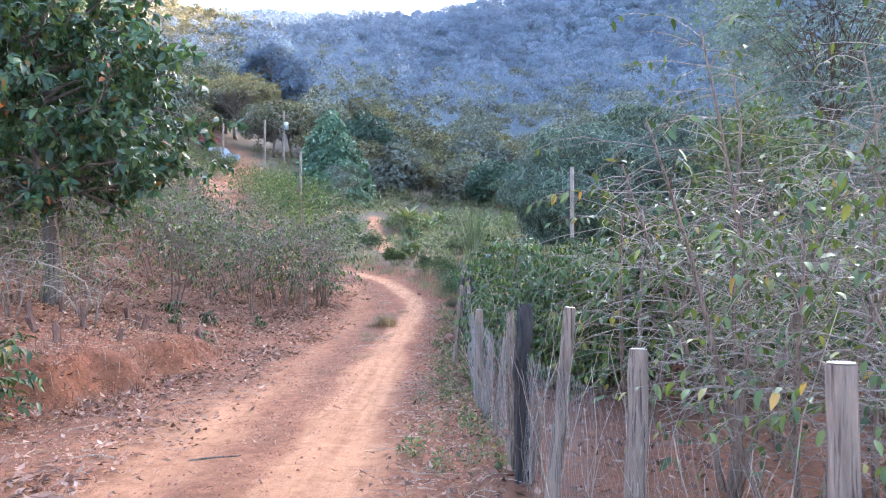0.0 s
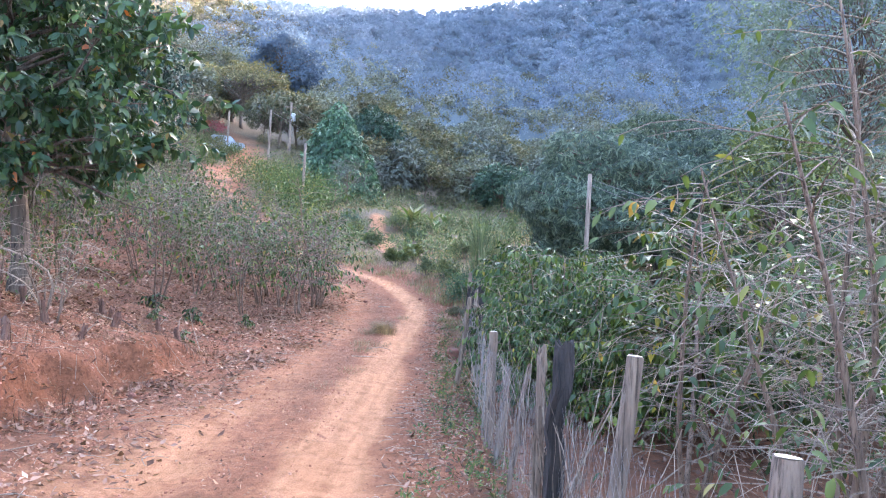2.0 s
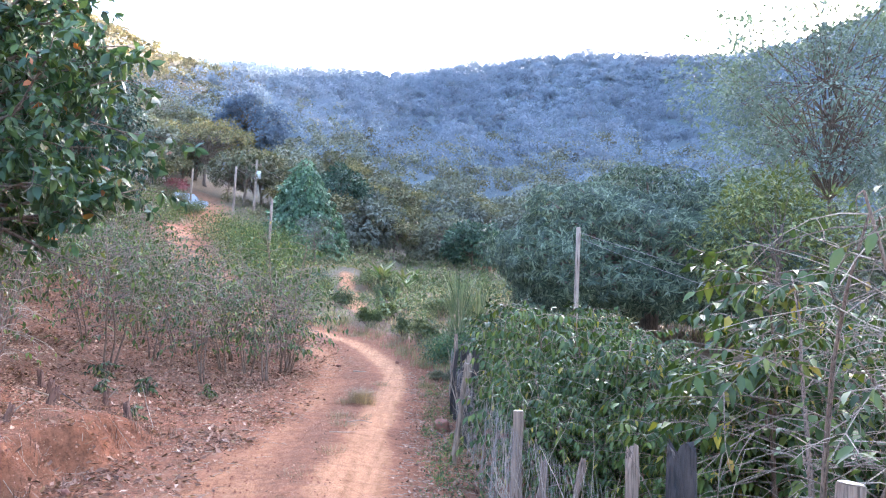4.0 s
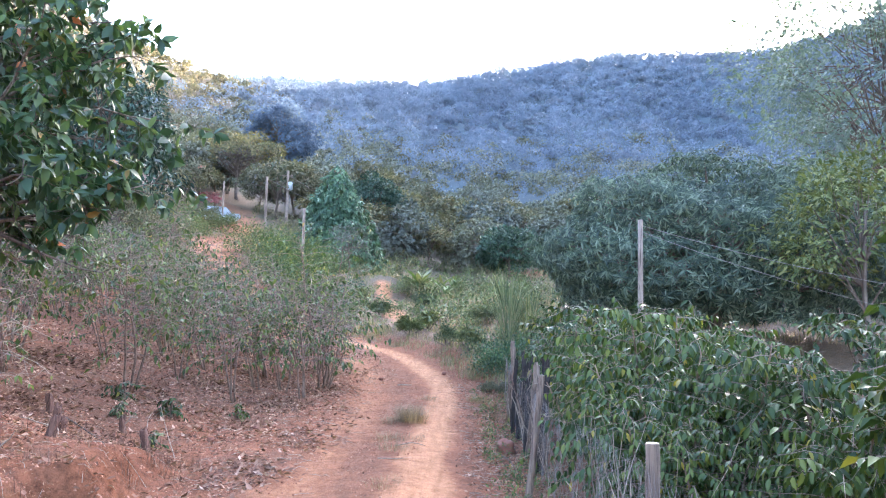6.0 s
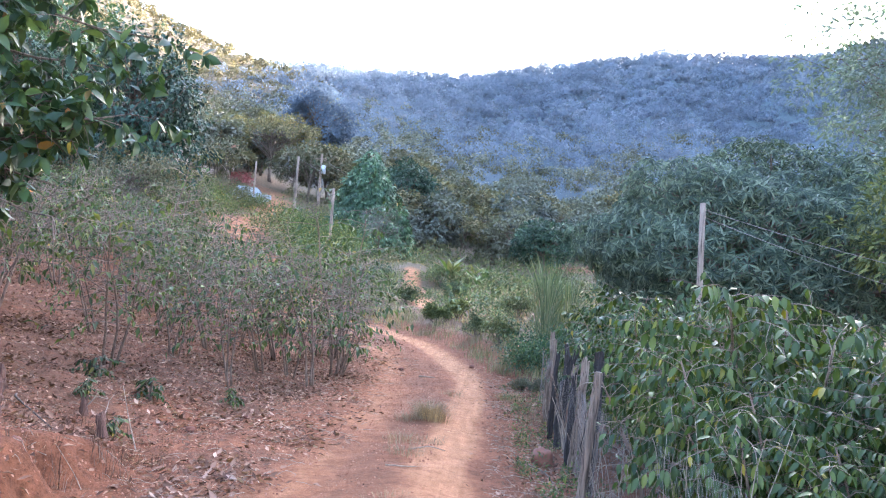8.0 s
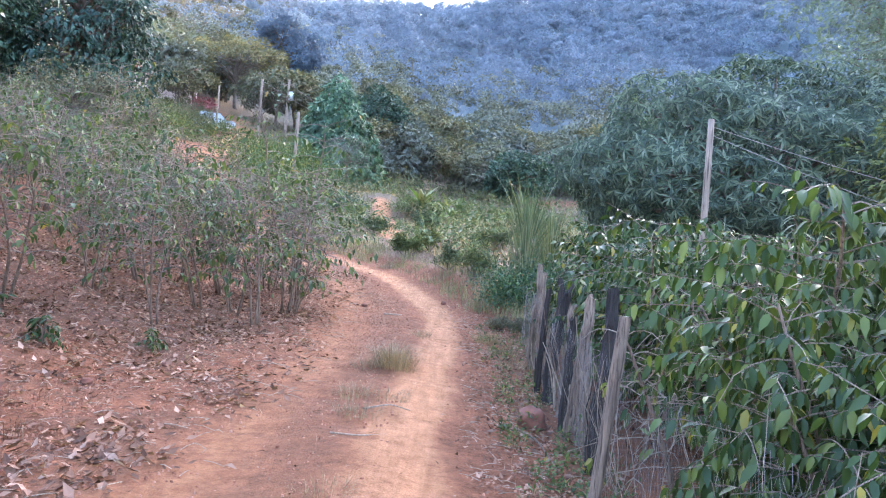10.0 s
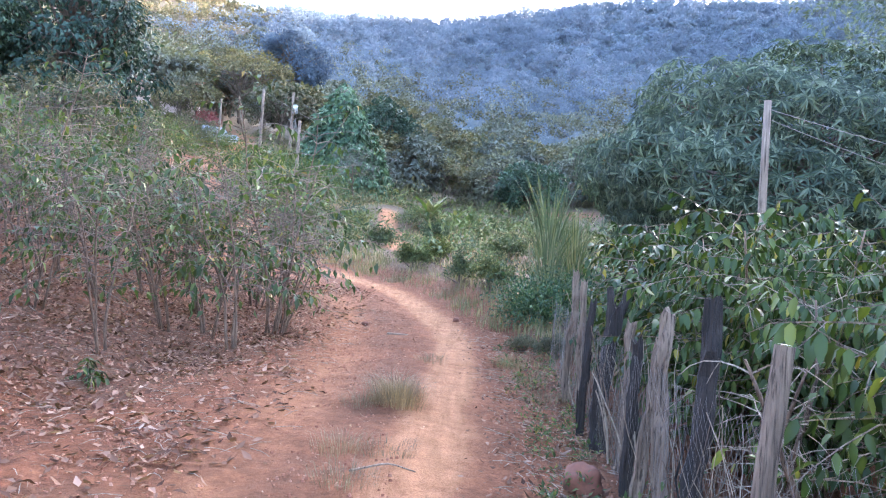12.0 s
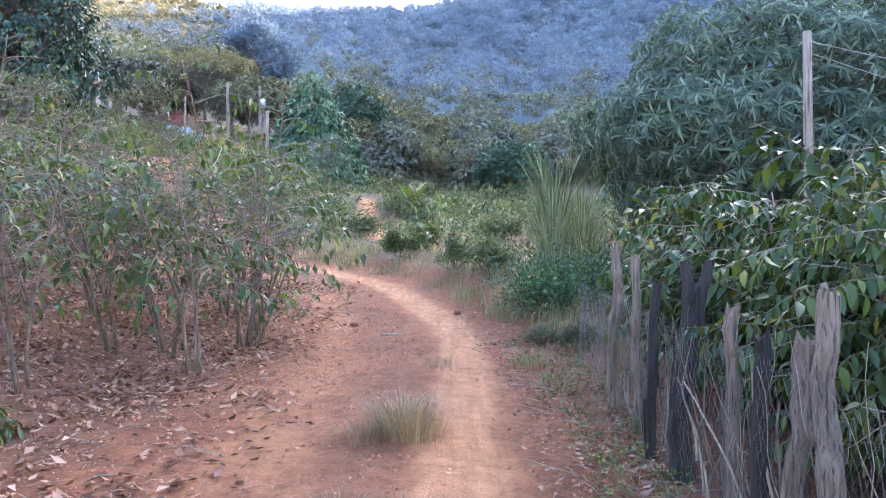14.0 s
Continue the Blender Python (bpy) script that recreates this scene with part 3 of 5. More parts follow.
planted(far_leafy, [p for p in leafy_spots if not (p[0] < 2.3 and p[1] < 18)], rs, 0.75, 1.2)
bank_bare = coffee_shrub(65, "bare grey coffee stems on the earth bank", COFFEE_DRY, "bare coffee stems of the bank", 1.7, 3, 0.1, 0.5, 0.1, False, 0.12)
planted([bank_bare], [(-6.5, 11.9), (-7.0, 12.8), (-6.2, 13.5), (-7.6, 12.0), (-5.7, 12.7)], rs, 0.8, 1.1)


def tree_geometry(seed, trunk_h, crown, lean=(0, 0), clumps=40, per=60, leaf=0.25, slim=0.45, trunk_r=0.12, hang=0.2, low=-0.5, clump_r=0.3, fine=False, droop=0.25, taper=0.0, under=0.0):
    """Trunk, limbs and foliage; crown is (rx, ry, rz) about a centre over the trunk."""
    rs = np.random.RandomState(seed)
    rx, ry, rz = crown
    mid = np.array((lean[0], lean[1], trunk_h + rz * 0.75))
    ways = sphere_ways(rs, clumps, low)
    dist = rs.uniform(0.45, 1.0, clumps) ** 0.6 * rs.uniform(0.82, 1.08, clumps)
    spots = mid + ways * dist[:, None] * np.array((rx, ry, rz))
    spots[:, :2] = mid[:2] + (spots[:, :2] - mid[:2]) * (1 - taper * np.clip((ways[:, 2:] + 0.7) / 1.7, 0, 1))
    spots[:, :2] = mid[:2] + (spots[:, :2] - mid[:2]) * (1 - under * np.clip(-ways[:, 2:], 0, 1))
    top = mid + np.array((0, 0, rz * 0.3))
    stem = np.linspace(np.array((0, 0, -0.2)), top, 8) + np.concatenate([np.zeros((1, 3)), rs.normal(0, trunk_r * 0.6, (7, 3)) * (1, 1, 0)])
    trunk = tube(stem, np.linspace(trunk_r, trunk_r * 0.25, 8) + np.array([trunk_r * 0.35] + [0] * 7), 8)
    limbs = []
    for s in spots[::2]:
        k = rs.randint(3, 7)
        a, c = stem[k], s
        b = (a + c) / 2 + np.array((0, 0, 0.12 * rz)) + rs.normal(0, 0.06 * rx, 3)
        t = np.linspace(0, 1, 6)[:, None]
        limbs.append(tube((1 - t) ** 2 * a + 2 * t * (1 - t) * b + t * t * c, np.linspace(trunk_r * 0.35, trunk_r * 0.06, 6), 4))
    way = sphere_ways(rs, clumps * per, -0.75)
    r = clump_r * (rx + rz) / 2 * rs.uniform(0.35, 1.0, clumps * per) ** 0.5
    P = np.repeat(spots, per, 0) + way * r[:, None] * (1, 1, 0.75)
    D = unit(way + unit(P - mid) * 0.5 + rs.normal(0, 0.4, P.shape) + (0, 0, -hang))
    N = unit(P - mid) * 0.6 + (0, 0, 0.8) + rs.normal(0, 0.35, P.shape)
    L = leaf * rs.uniform(0.6, 1.3, len(P))
    return trunk, joined(limbs), leaves(P, D, N, L, L * slim, 0.18, droop, fine)


def tree(name, label, leaf_mat, x, y, group="", turn=0.0, **shape):
    trunk, limbs, foliage = tree_geometry(**shape)
    ob = thing(name, label, "tree", group)
    ob.matrix_basis = Matrix.Translation((x, y, land_at(x, y))) @ Matrix.Rotation(turn, 4, 'Z')
    t = mesh_part("trunk", trunk, BARK, ob, smooth=True)
    mesh_part("limbwork", limbs, BARK, t)
    mesh_part("crown", foliage, leaf_mat, ob)
    return ob


def whorl_tree(name, label, leaf_mat, x, y, seed, centre, radii, whorls, leaf, trunk_r):
    """A broad dome whose surface is covered with rosettes of long leaves."""
    rs = np.random.RandomState(seed)
    ob = thing(name, label, "tree")
    ob.matrix_basis = Matrix.Translation((x, y, land_at(x, y)))
    ways = sphere_ways(rs, whorls, -0.62)
    lump = 1 + 0.1 * np.sin(5 * ways[:, 0] + 2) * np.sin(4 * ways[:, 1] + 1) + 0.08 * np.sin(9 * ways[:, 2] + 6 * ways[:, 0]) + rs.normal(0, 0.035, whorls)
    depth = np.where(rs.rand(whorls) < 0.3, rs.uniform(0.7, 0.92, whorls), 1.0)
    spots = np.array(centre) + ways * (lump * depth)[:, None] * np.array(radii)
    stem = np.linspace((0, 0, -0.3), np.array(centre) + (0, 0, radii[2] * 0.2), 8) + rs.normal(0, 0.08, (8, 3)) * (1, 1, 0)
    t = mesh_part("trunk", tube(stem, np.linspace(trunk_r * 1.3, trunk_r * 0.4, 8), 9), BARK, ob, smooth=True)
    limbs = []
    for s in spots[::max(1, whorls // 70)]:
        a = stem[rs.randint(3, 7)]
        b = (a + s) / 2 + (0, 0, 0.5)
        q = np.linspace(0, 1, 7)[:, None]
        limbs.append(tube((1 - q) ** 2 * a + 2 * q * (1 - q) * b + q * q * s, np.linspace(trunk_r * 0.35, 0.02, 7), 4))
    mesh_part("limbwork", joined(limbs), BARK, t)
    per = 9
    axis = np.repeat(unit(ways + (0, 0, 0.35) + rs.normal(0, 0.2, ways.shape)), per, 0)
    u = unit(np.cross(axis, (0.3, 0.2, 1.0)))
    w = np.cross(axis, u)
    a = (np.tile(np.arange(per), whorls) * 2.4 + np.repeat(rs.uniform(0, 6.28, whorls), per))[:, None]
    D = unit(np.cos(a) * u + np.sin(a) * w + axis * rs.uniform(-0.1, 0.5, (len(a), 1)) + (0, 0, -0.35))
    L = leaf * rs.uniform(0.7, 1.25, len(a))
    mesh_part("crown", leaves(np.repeat(spots, per, 0), D, axis, L, L * 0.2, 0.15, 0.3), leaf_mat, ob)
    return ob


# the tree over the bank
def drooping_tree(x, y, seed):
    """A spreading crown: long limbs with side shoots that end in hanging rosettes of leaves."""
    rs = np.random.RandomState(seed)
    ob = thing("broadleaf_tree", "dark green broadleaf tree with drooping leaves on the bank", "tree")
    z0 = land_at(x, y)
    ob.matrix_basis = Matrix.Translation((x, y, z0))
    stem = bent(rs, (0, 0, -0.2), (-0.1, 0.02, 1), 6.2, 9, 0, 0.06)
    t = mesh_part("trunk", tube(stem, np.linspace(0.17, 0.06, 9) + np.array([0.07] + [0] * 8), 9), BARK, ob, smooth=True)
    wood, P, A = [], [], []
    ways = []
    for k in range(58):
        h = rs.uniform(0.34, 0.95)
        a = k * 2.4 + rs.uniform(-0.4, 0.4)
        ways.append((h, a, rs.uniform(0.0, 0.4) + 1.0 * (h - 0.35), rs.uniform(1.9, 3.1) * (1.0 - 0.7 * max(0.0, h - 0.6))))
    ways += [(rs.uniform(0.36, 0.46), k * 1.1, rs.uniform(0.0, 0.15), rs.uniform(1.7, 2.7)) for k in range(12)]
    ways += [(0.62, 0.2, 0.42, 3.1), (0.5, -0.35, 0.3, 2.9), (0.42, -0.1, 0.05, 2.6), (0.72, 0.05, 0.5, 2.7)]
    for h, a, up, ln in ways:
        f = h * 8
        i = min(int(f), 7)
        root = stem[i] + (stem[i + 1] - stem[i]) * (f - i)
        limb = bent(rs, root, (math.cos(a), math.sin(a), up), ln, 9, rs.uniform(0.0, 0.4), 0.13)
        wood.append(tube(limb, np.linspace(0.04, 0.008, 9), 5))
        for m in range(2, 9):
            for _ in range(3):
                if rs.rand() < 0.2:
                    continue
                way = unit(limb[m] - limb[m - 1]) * 0.7 + rs.normal(0, 0.55, 3)
                sh = bent(rs, limb[m], way, rs.uniform(0.3, 0.75), 5, 0.4, 0.12)
                wood.append(tube(sh, np.linspace(0.008, 0.003, 5), 3))
                for q in (2, 3, 4):
                    if rs.rand() < 0.85 and z0 + sh[q][2] > 2.75 + 0.5 * math.sin(3.1 * sh[q][0] + 2.3 * sh[q][1]):
                        P.append(sh[q])
                        A.append(unit(sh[q] - sh[q - 1]))
    mesh_part("limbwork", joined(wood), BARK, t)
    per = 6
    P, A = np.repeat(np.array(P), per, 0), np.repeat(np.array(A), per, 0)
    n = len(P)
    D = A * 0.45 + rs.normal(0, 0.6, (n, 3)) + (0, 0, -0.5)
    N = A * 0.4 + rs.normal(0, 0.45, (n, 3)) + (0, 0, 0.7)
    L = 0.2 * rs.uniform(0.55, 1.25, n)
    mesh_part("crown", leaves(P, D, N, L, L * 0.52, 0.12, 0.28, True), FORE_LEAF, ob, smooth=True)


drooping_tree(-7.25, 14.6, 3)
# the mango tree beyond the fence
whorl_tree("mango_tree", "broad dome of a mango tree with long drooping leaves", MANGO, 7.8, 31.5, 8, (0, 0, 2.75), (5.6, 5.4, 3.1), 6200, 0.27, 0.3)
tree("yellow_green_tree", "small yellow-green tree behind the coffee", YELLOW_LEAF, 9.5, 24.6, seed=9, trunk_h=1.9, crown=(2.1, 2.1, 2.3), clumps=60, per=60, leaf=0.2, slim=0.4, trunk_r=0.1)
tree("tall_tree", "tall tree with small scattered leaves above the valley", TALL, 22.0, 46.0, seed=10, trunk_h=6.2, crown=(8.2, 7.5, 8.4), clumps=260, per=85, leaf=0.27, slim=0.6, trunk_r=0.16, clump_r=0.15, low=-0.9)
# across the valley
def conical_tree(x, y, seed, height, radius, leaf):
    """A dense cone from the ground up, its leaves hanging outward in overlapping tiers."""
    rs = np.random.RandomState(seed)
    ob = thing("conical_tree", "dense dark green conical tree with glossy leaves, some paled as glints", "tree")
    ob.matrix_basis = Matrix.Translation((x, y, land_at(x, y)))
    t = mesh_part("trunk", tube(np.linspace((0, 0, -0.3), (0, 0, height * 0.96), 7), np.linspace(0.2, 0.02, 7), 8), BARK, ob, smooth=True)
    n = 9500
    u, a = 1 - np.sqrt(rs.rand(n)) * 0.99, rs.uniform(0, 6.28, n)
    tier = 0.1 * np.sin(u * 46 + 3 * np.sin(2 * a) + 2 * np.sin(3 * a + 1)) * (1 - u)
    r = radius * ((1 - u) ** 0.72 * (1 + 0.1 * np.sin(3 * a + 5 * u) + 0.07 * np.sin(7 * a - 9 * u)) + tier) * np.where(rs.rand(n) < 0.25, rs.uniform(0.7, 0.95, n), 1.0)
    out = np.stack([np.cos(a), np.sin(a), np.zeros(n)], -1)
    P = out * r[:, None] + np.stack([np.zeros(n), np.zeros(n), 0.1 + u * height], -1)
    limbs = [tube([(0, 0, p[2] * 0.9), p], (0.035, 0.008), 3) for p in P[::40]]
    mesh_part("limbwork", joined(limbs), BARK, t)
    D = out * 0.55 + rs.normal(0, 0.4, P.shape) + (0, 0, -0.6)
    N = out * 0.8 + rs.normal(0, 0.3, P.shape) + (0, 0, 0.6)
    L = leaf * rs.uniform(0.6, 1.25, n)
    mesh_part("crown", leaves(P, D, N, L, L * 0.48, 0.15, 0.25), CONE, ob)


conical_tree(-10.3, 68.0, 12, 8.5, 3.6, 0.46)
tree("dark_tree", "dark round-topped tree behind the conical tree", DEEP, -9.4, 88.0, seed=18, trunk_h=1.4, crown=(3.0, 2.8, 4.2), clumps=110, per=60, leaf=0.34, slim=0.55, trunk_r=0.2, clump_r=0.2, low=-0.9)
tree("flat_topped_tree", "spreading flat-topped tree with bare pale trunks", OLIVE, -27.6, 101.0, seed=19, trunk_h=4.4, crown=(6.2, 5.5, 2.1), clumps=110, per=60, leaf=0.3, slim=0.5, trunk_r=0.22, clump_r=0.16, low=-0.45)
tree("dark_bush_tree", "dark dense round tree in the valley bottom", DEEP, 4.6, 84.0, seed=20, trunk_h=0.6, crown=(3.2, 3.0, 2.6), clumps=90, per=60, leaf=0.34, slim=0.55, trunk_r=0.15, clump_r=0.2, low=-0.9)
tree("small_tree", "small pale-stemmed tree with a round crown", VALLEY, -8.3, 61.0, seed=13, trunk_h=1.4, crown=(1.5, 1.5, 1.3), clumps=24, per=40, leaf=0.2, trunk_r=0.07)
tree("round_tree", "large dark round-crowned tree on the slope, blue haze in its leaves", ROUND, -32.7, 147.0, seed=14, trunk_h=2, crown=(6.4, 6, 6.4), clumps=140, per=90, leaf=0.5, slim=0.6, trunk_r=0.4, clump_r=0.2, low=-0.9)
vine = tree("vine_covered_tree", "tall dark tree hung with green vines", DEEP, -20.6, 49.0, seed=15, trunk_h=0.8, crown=(4.0, 4.0, 5.4), clumps=190, per=44, leaf=0.32, slim=0.6, trunk_r=0.3, hang=0.9, low=-0.95, clump_r=0.18)
for x, y, turn, k in ((-27.5, 51, 2.0, 1.2), (-25, 45.5, 4.0, 0.85), (-33, 50, 1.0, 1.1)):
    copy_thing(vine, Matrix.Translation((x, y, land_at(x, y))) @ Matrix.Rotation(turn, 4, 'Z') @ Matrix.Scale(k, 4))
tree("brown_green_shrub", "large olive-brown shrub below the vine-covered trees", OLIVE, -17.2, 42.0, seed=16, trunk_h=0.4, crown=(2.4, 2.2, 2.2), clumps=80, per=60, leaf=0.18, slim=0.45, trunk_r=0.1, low=-0.9, clump_r=0.22)
tree("yellow_green_shrub", "yellow-green shrub at the edge of the upper field", YELLOW_LEAF, -24.5, 41.5, seed=17, trunk_h=0.5, crown=(2.3, 2.2, 2.4), clumps=70, per=60, leaf=0.18, slim=0.45, trunk_r=0.1, low=-0.9, clump_r=0.22)

valley_kinds = [tree("valley_tree", "mid-green broadleaf tree on the valley side", VALLEY, 0, 90, "valley trees", seed=21 + i, trunk_h=h, crown=c, clumps=44, per=30, leaf=0.42, slim=0.6, trunk_r=0.14, clump_r=0.26, low=-0.9)
                for i, (h, c) in enumerate(((0.7, (2.8, 2.8, 2.2)), (1.2, (3.0, 2.8, 2.5)), (0.6, (2.1, 2.1, 2.3))))]
olive_kinds = [tree("flat_crowned_tree", "olive-brown spreading tree with a flat crown", OLIVE, 0, 100, "valley trees", seed=31 + i, trunk_h=h, crown=c, clumps=40, per=30, leaf=0.4, slim=0.5, trunk_r=0.12, low=-0.5, clump_r=0.24)
               for i, (h, c) in enumerate(((2.4, (3.6, 3.4, 1.5)), (1.6, (2.8, 2.8, 1.7))))]
rs = np.random.RandomState(77)
valley_spots, olive_spots = [], []
for k in range(280):
    y = rs.uniform(82, 150)
    x = rs.uniform(-0.42, 0.4) * y
    if abs(x - float(road_middle(y))) < 3 and y < 100:
        continue
    if abs(x / y - 0.092) < 0.03 and y < 96:
        continue
    if (abs(x / y + 0.225) < 0.055 and y > 100 and y < 146) or (-26 < x < -12 and y < 91):
        continue
    (olive_spots if rs.rand() < (0.6 if x < -12 else 0.4) else valley_spots).append((x, y))
for k in range(26):
    valley_spots.append((rs.uniform(15, 52), rs.uniform(42, 84)))
planted(valley_kinds, valley_spots, rs, 0.7, 1.25)
planted(olive_kinds, olive_spots, rs, 0.7, 1.3)


def forest(name, label, leaf_mat, spots, sizes, lobes, per, card, seed):
    """Far crowns too many to count, each a cluster of rounded lobes covered with small leaf sprays."""
    rs = np.random.RandomState(seed)
    n = len(spots)
    base = np.stack([spots[:, 0], spots[:, 1], land(spots[:, 0], spots[:, 1]) + sizes * rs.uniform(0.3, 1.0, n)], -1)
    shape = np.stack([rs.uniform(0.8, 1.25, n), rs.uniform(0.8, 1.25, n), rs.uniform(0.55, 1.0, n)], -1)
    owner = np.repeat(np.arange(n), lobes)
    lobe_way = sphere_ways(rs, n * lobes, -0.35)
    lobe_r = sizes[owner] * rs.uniform(0.3, 0.58, n * lobes)
    lobe = base[owner] + lobe_way * (sizes[owner] * rs.uniform(0.45, 0.8, n * lobes))[:, None] * shape[owner]
    b = np.repeat(np.arange(n * lobes), per)
    w = unit(sphere_ways(rs, len(b), -0.5) + 0.45 * lobe_way[b])
    P = lobe[b] + w * (lobe_r[b] * rs.uniform(0.65, 1.12, len(b)))[:, None] * (1, 1, 0.9)
    N = unit(w + rs.normal(0, 0.4, P.shape))
    L = card * rs.uniform(0.5, 1.35, len(P)) * np.clip(P[:, 1] / 300, 0.5, 1.1)
    D = rs.normal(0, 1, P.shape)
    D = unit(D - N * (D * N).sum(1, keepdims=True))
    S = np.cross(D, N)
    v = np.stack([P - D * L[:, None] * 0.5, P + S * L[:, None] * 0.4, P + D * L[:, None] * 0.5 - N * L[:, None] * 0.2, P - S * L[:, None] * 0.4], 1).reshape(-1, 3)
    f = (np.arange(len(P))[:, None, None] * 4 + np.array([(0, 1, 2), (0, 2, 3)])[None]).reshape(-1, 3)
    ob = mesh_part(name, (v, f), leaf_mat, smooth=True)
    soft = np.repeat(unit(w * 0.7 + lobe_way[b] + (0, 0, 0.3) + rs.normal(0, 0.06, P.shape)), 4, 0)
    ob.data.normals_split_custom_set_from_vertices(soft.tolist())
    return tagged(ob, label, "forest", kind="stuff")


rs = np.random.RandomState(91)
near_spots, olive_wood, dark_spots, mid_spots, pale_spots, brown_spots, lit_spots = [], [], [], [], [], [], []
y = 128.0
while y < 465:
    gap = 4.4 if y < 220 else 5.9
    for x in np.arange(-0.64 * y, 0.64 * y, gap):
        px, py = x + rs.uniform(-2.2, 2.2), y + rs.uniform(-2.2, 2.2)
        kind = rs.rand() + 0.16 * math.sin(px * 0.045 + 1.0) * math.sin(py * 0.05)
        if px < -50 - 32 * rs.rand() and py < 400 and py > 150:
            lit_spots.append((px, py))
        elif py < 150 + rs.rand() * 110:
            (olive_wood if kind > 0.6 else near_spots).append((px, py))
        elif kind < 0.34:
            dark_spots.append((px, py))
        else:
            (pale_spots if kind > 0.93 else brown_spots if kind > 0.82 else mid_spots).append((px, py))
    y += gap


def grown(spots, lo, hi):
    """Crown sizes, a few of them much larger than the rest."""
    return rs.uniform(lo, hi, len(spots)) * np.where(rs.rand(len(spots)) < 0.12, 1.5, 1.0)


# The far hill crowns have distance haze painted into their leaf colours.
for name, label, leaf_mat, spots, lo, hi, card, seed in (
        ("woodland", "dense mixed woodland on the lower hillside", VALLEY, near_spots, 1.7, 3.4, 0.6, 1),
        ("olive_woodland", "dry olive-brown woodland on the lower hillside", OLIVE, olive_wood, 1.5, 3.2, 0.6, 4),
        ("hill_forest", "dense forest over the far hill, blue haze in its leaf colour", FOREST, mid_spots, 2.4, 4.8, 0.62, 2),
        ("dark_hill_forest", "dark crowns in the far hill forest, blue haze in their colour", FOREST_DARK, dark_spots, 2.6, 5.0, 0.62, 5),
        ("pale_hill_forest", "pale crowns in the far hill forest, blue haze in their colour", FOREST_PALE, pale_spots, 1.6, 3.2, 0.55, 6),
        ("brown_hill_forest", "brownish crowns in the far hill forest, greyed by haze in their colour", FOREST_BROWN, brown_spots, 1.8, 3.6, 0.6, 7),
        ("hill_scrub", "scrub on the sunlit hilltop, sun warmth painted into its yellow-green", SUNNY, lit_spots, 1.2, 2.8, 0.5, 3)):
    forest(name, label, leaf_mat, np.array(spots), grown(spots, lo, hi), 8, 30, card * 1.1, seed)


# ---- low growth ----
def brush(name, label, leaf_mat, spots, sizes, per, card, seed, slim=0.4, category="shrubs"):
    """Low bushes too many to count: leaves about short arching sprays."""
    rs = np.random.RandomState(seed)
    n = len(spots)
    b = np.repeat(np.arange(n), per)
    ways = sphere_ways(rs, n * per, -0.1)
    r = sizes[b] * rs.uniform(0.25, 1.0, n * per) ** 0.6
    P = np.stack([spots[b, 0], spots[b, 1], land(spots[b, 0], spots[b, 1]) + 0.15 * sizes[b]], -1) + ways * r[:, None] * (0.8, 0.8, 1.0)
    D = ways + rs.normal(0, 0.6, P.shape)
    N = rs.normal(0, 0.4, P.shape) + (0, 0, 1)
    L = card * rs.uniform(0.6, 1.3, len(P))
    return tagged(mesh_part(name, leaves(P, D, N, L, L * slim, 0.2, 0.25), leaf_mat), label, category, kind="stuff")


def blades(name, label, mat, spots, heights, per, seed, lean=0.35, width=0.006, tuft=0.08):
    """Grass: narrow bent blades, two triangles wide at the foot."""
    rs = np.random.RandomState(seed)
    b = np.repeat(np.arange(len(spots)), per)
    n = len(b)
    x, y = spots[b, 0] + rs.normal(0, tuft, n), spots[b, 1] + rs.normal(0, tuft, n)
    P = np.stack([x, y, land(x, y) - 0.01], -1)
    a = rs.uniform(0, 6.28, n)
    out = np.stack([np.cos(a), np.sin(a), np.zeros(n)], -1)
    h = heights[b] * rs.uniform(0.5, 1.15, n)
    k = rs.uniform(0.1, 1, n) * lean
    S = np.stack([-np.sin(a), np.cos(a), np.zeros(n)], -1) * (width * rs.uniform(0.6, 1.3, n))[:, None]
    up = np.array((0, 0, 1.0))
    mid = P + up * (h * 0.55)[:, None] + out * (h * k * 0.3)[:, None]
    tip = P + up * (h * (1 - 0.35 * k))[:, None] + out * (h * k)[:, None]
    v = np.stack([P - S, P + S, mid - S * 0.8, mid + S * 0.8, tip], 1)
    f = np.arange(n)[:, None, None] * 5 + np.array([(0, 1, 3), (0, 3, 2), (2, 3, 4)])[None]
    return tagged(mesh_part(name, (v.reshape(-1, 3), f.reshape(-1, 3)), mat), label, "grass", kind="stuff")


def scatter(rs, n, x0, x1, y0, y1, keep=None):
    x, y = rs.uniform(x0, x1, n), rs.uniform(y0, y1, n)
    ok = np.ones(n, bool) if keep is None else keep(x, y)
    return np.stack([x[ok], y[ok]], -1)


rs = np.random.RandomState(300)
def bare_cut(x, y):
    """The bare slip of earth on the slope, and the low ground before it."""
    return (np.abs(x - np.interp(y, [33, 38, 50], [-2.3, -3.0, -4.75])) < 0.95) & (y > 33) & (y < 50.5)


slope = scatter(rs, 300, -16, 26, 34, 92, lambda x, y: (x > road_middle(y) + 2.5) & ~bare_cut(x, y) & (np.hypot(x - 8.2, y - 86) > 4))
brush("slope_brush", "mixed green brush over the valley slope", MEADOW, slope, rs.uniform(0.4, 1.7, len(slope)), 100, 0.24, 5)
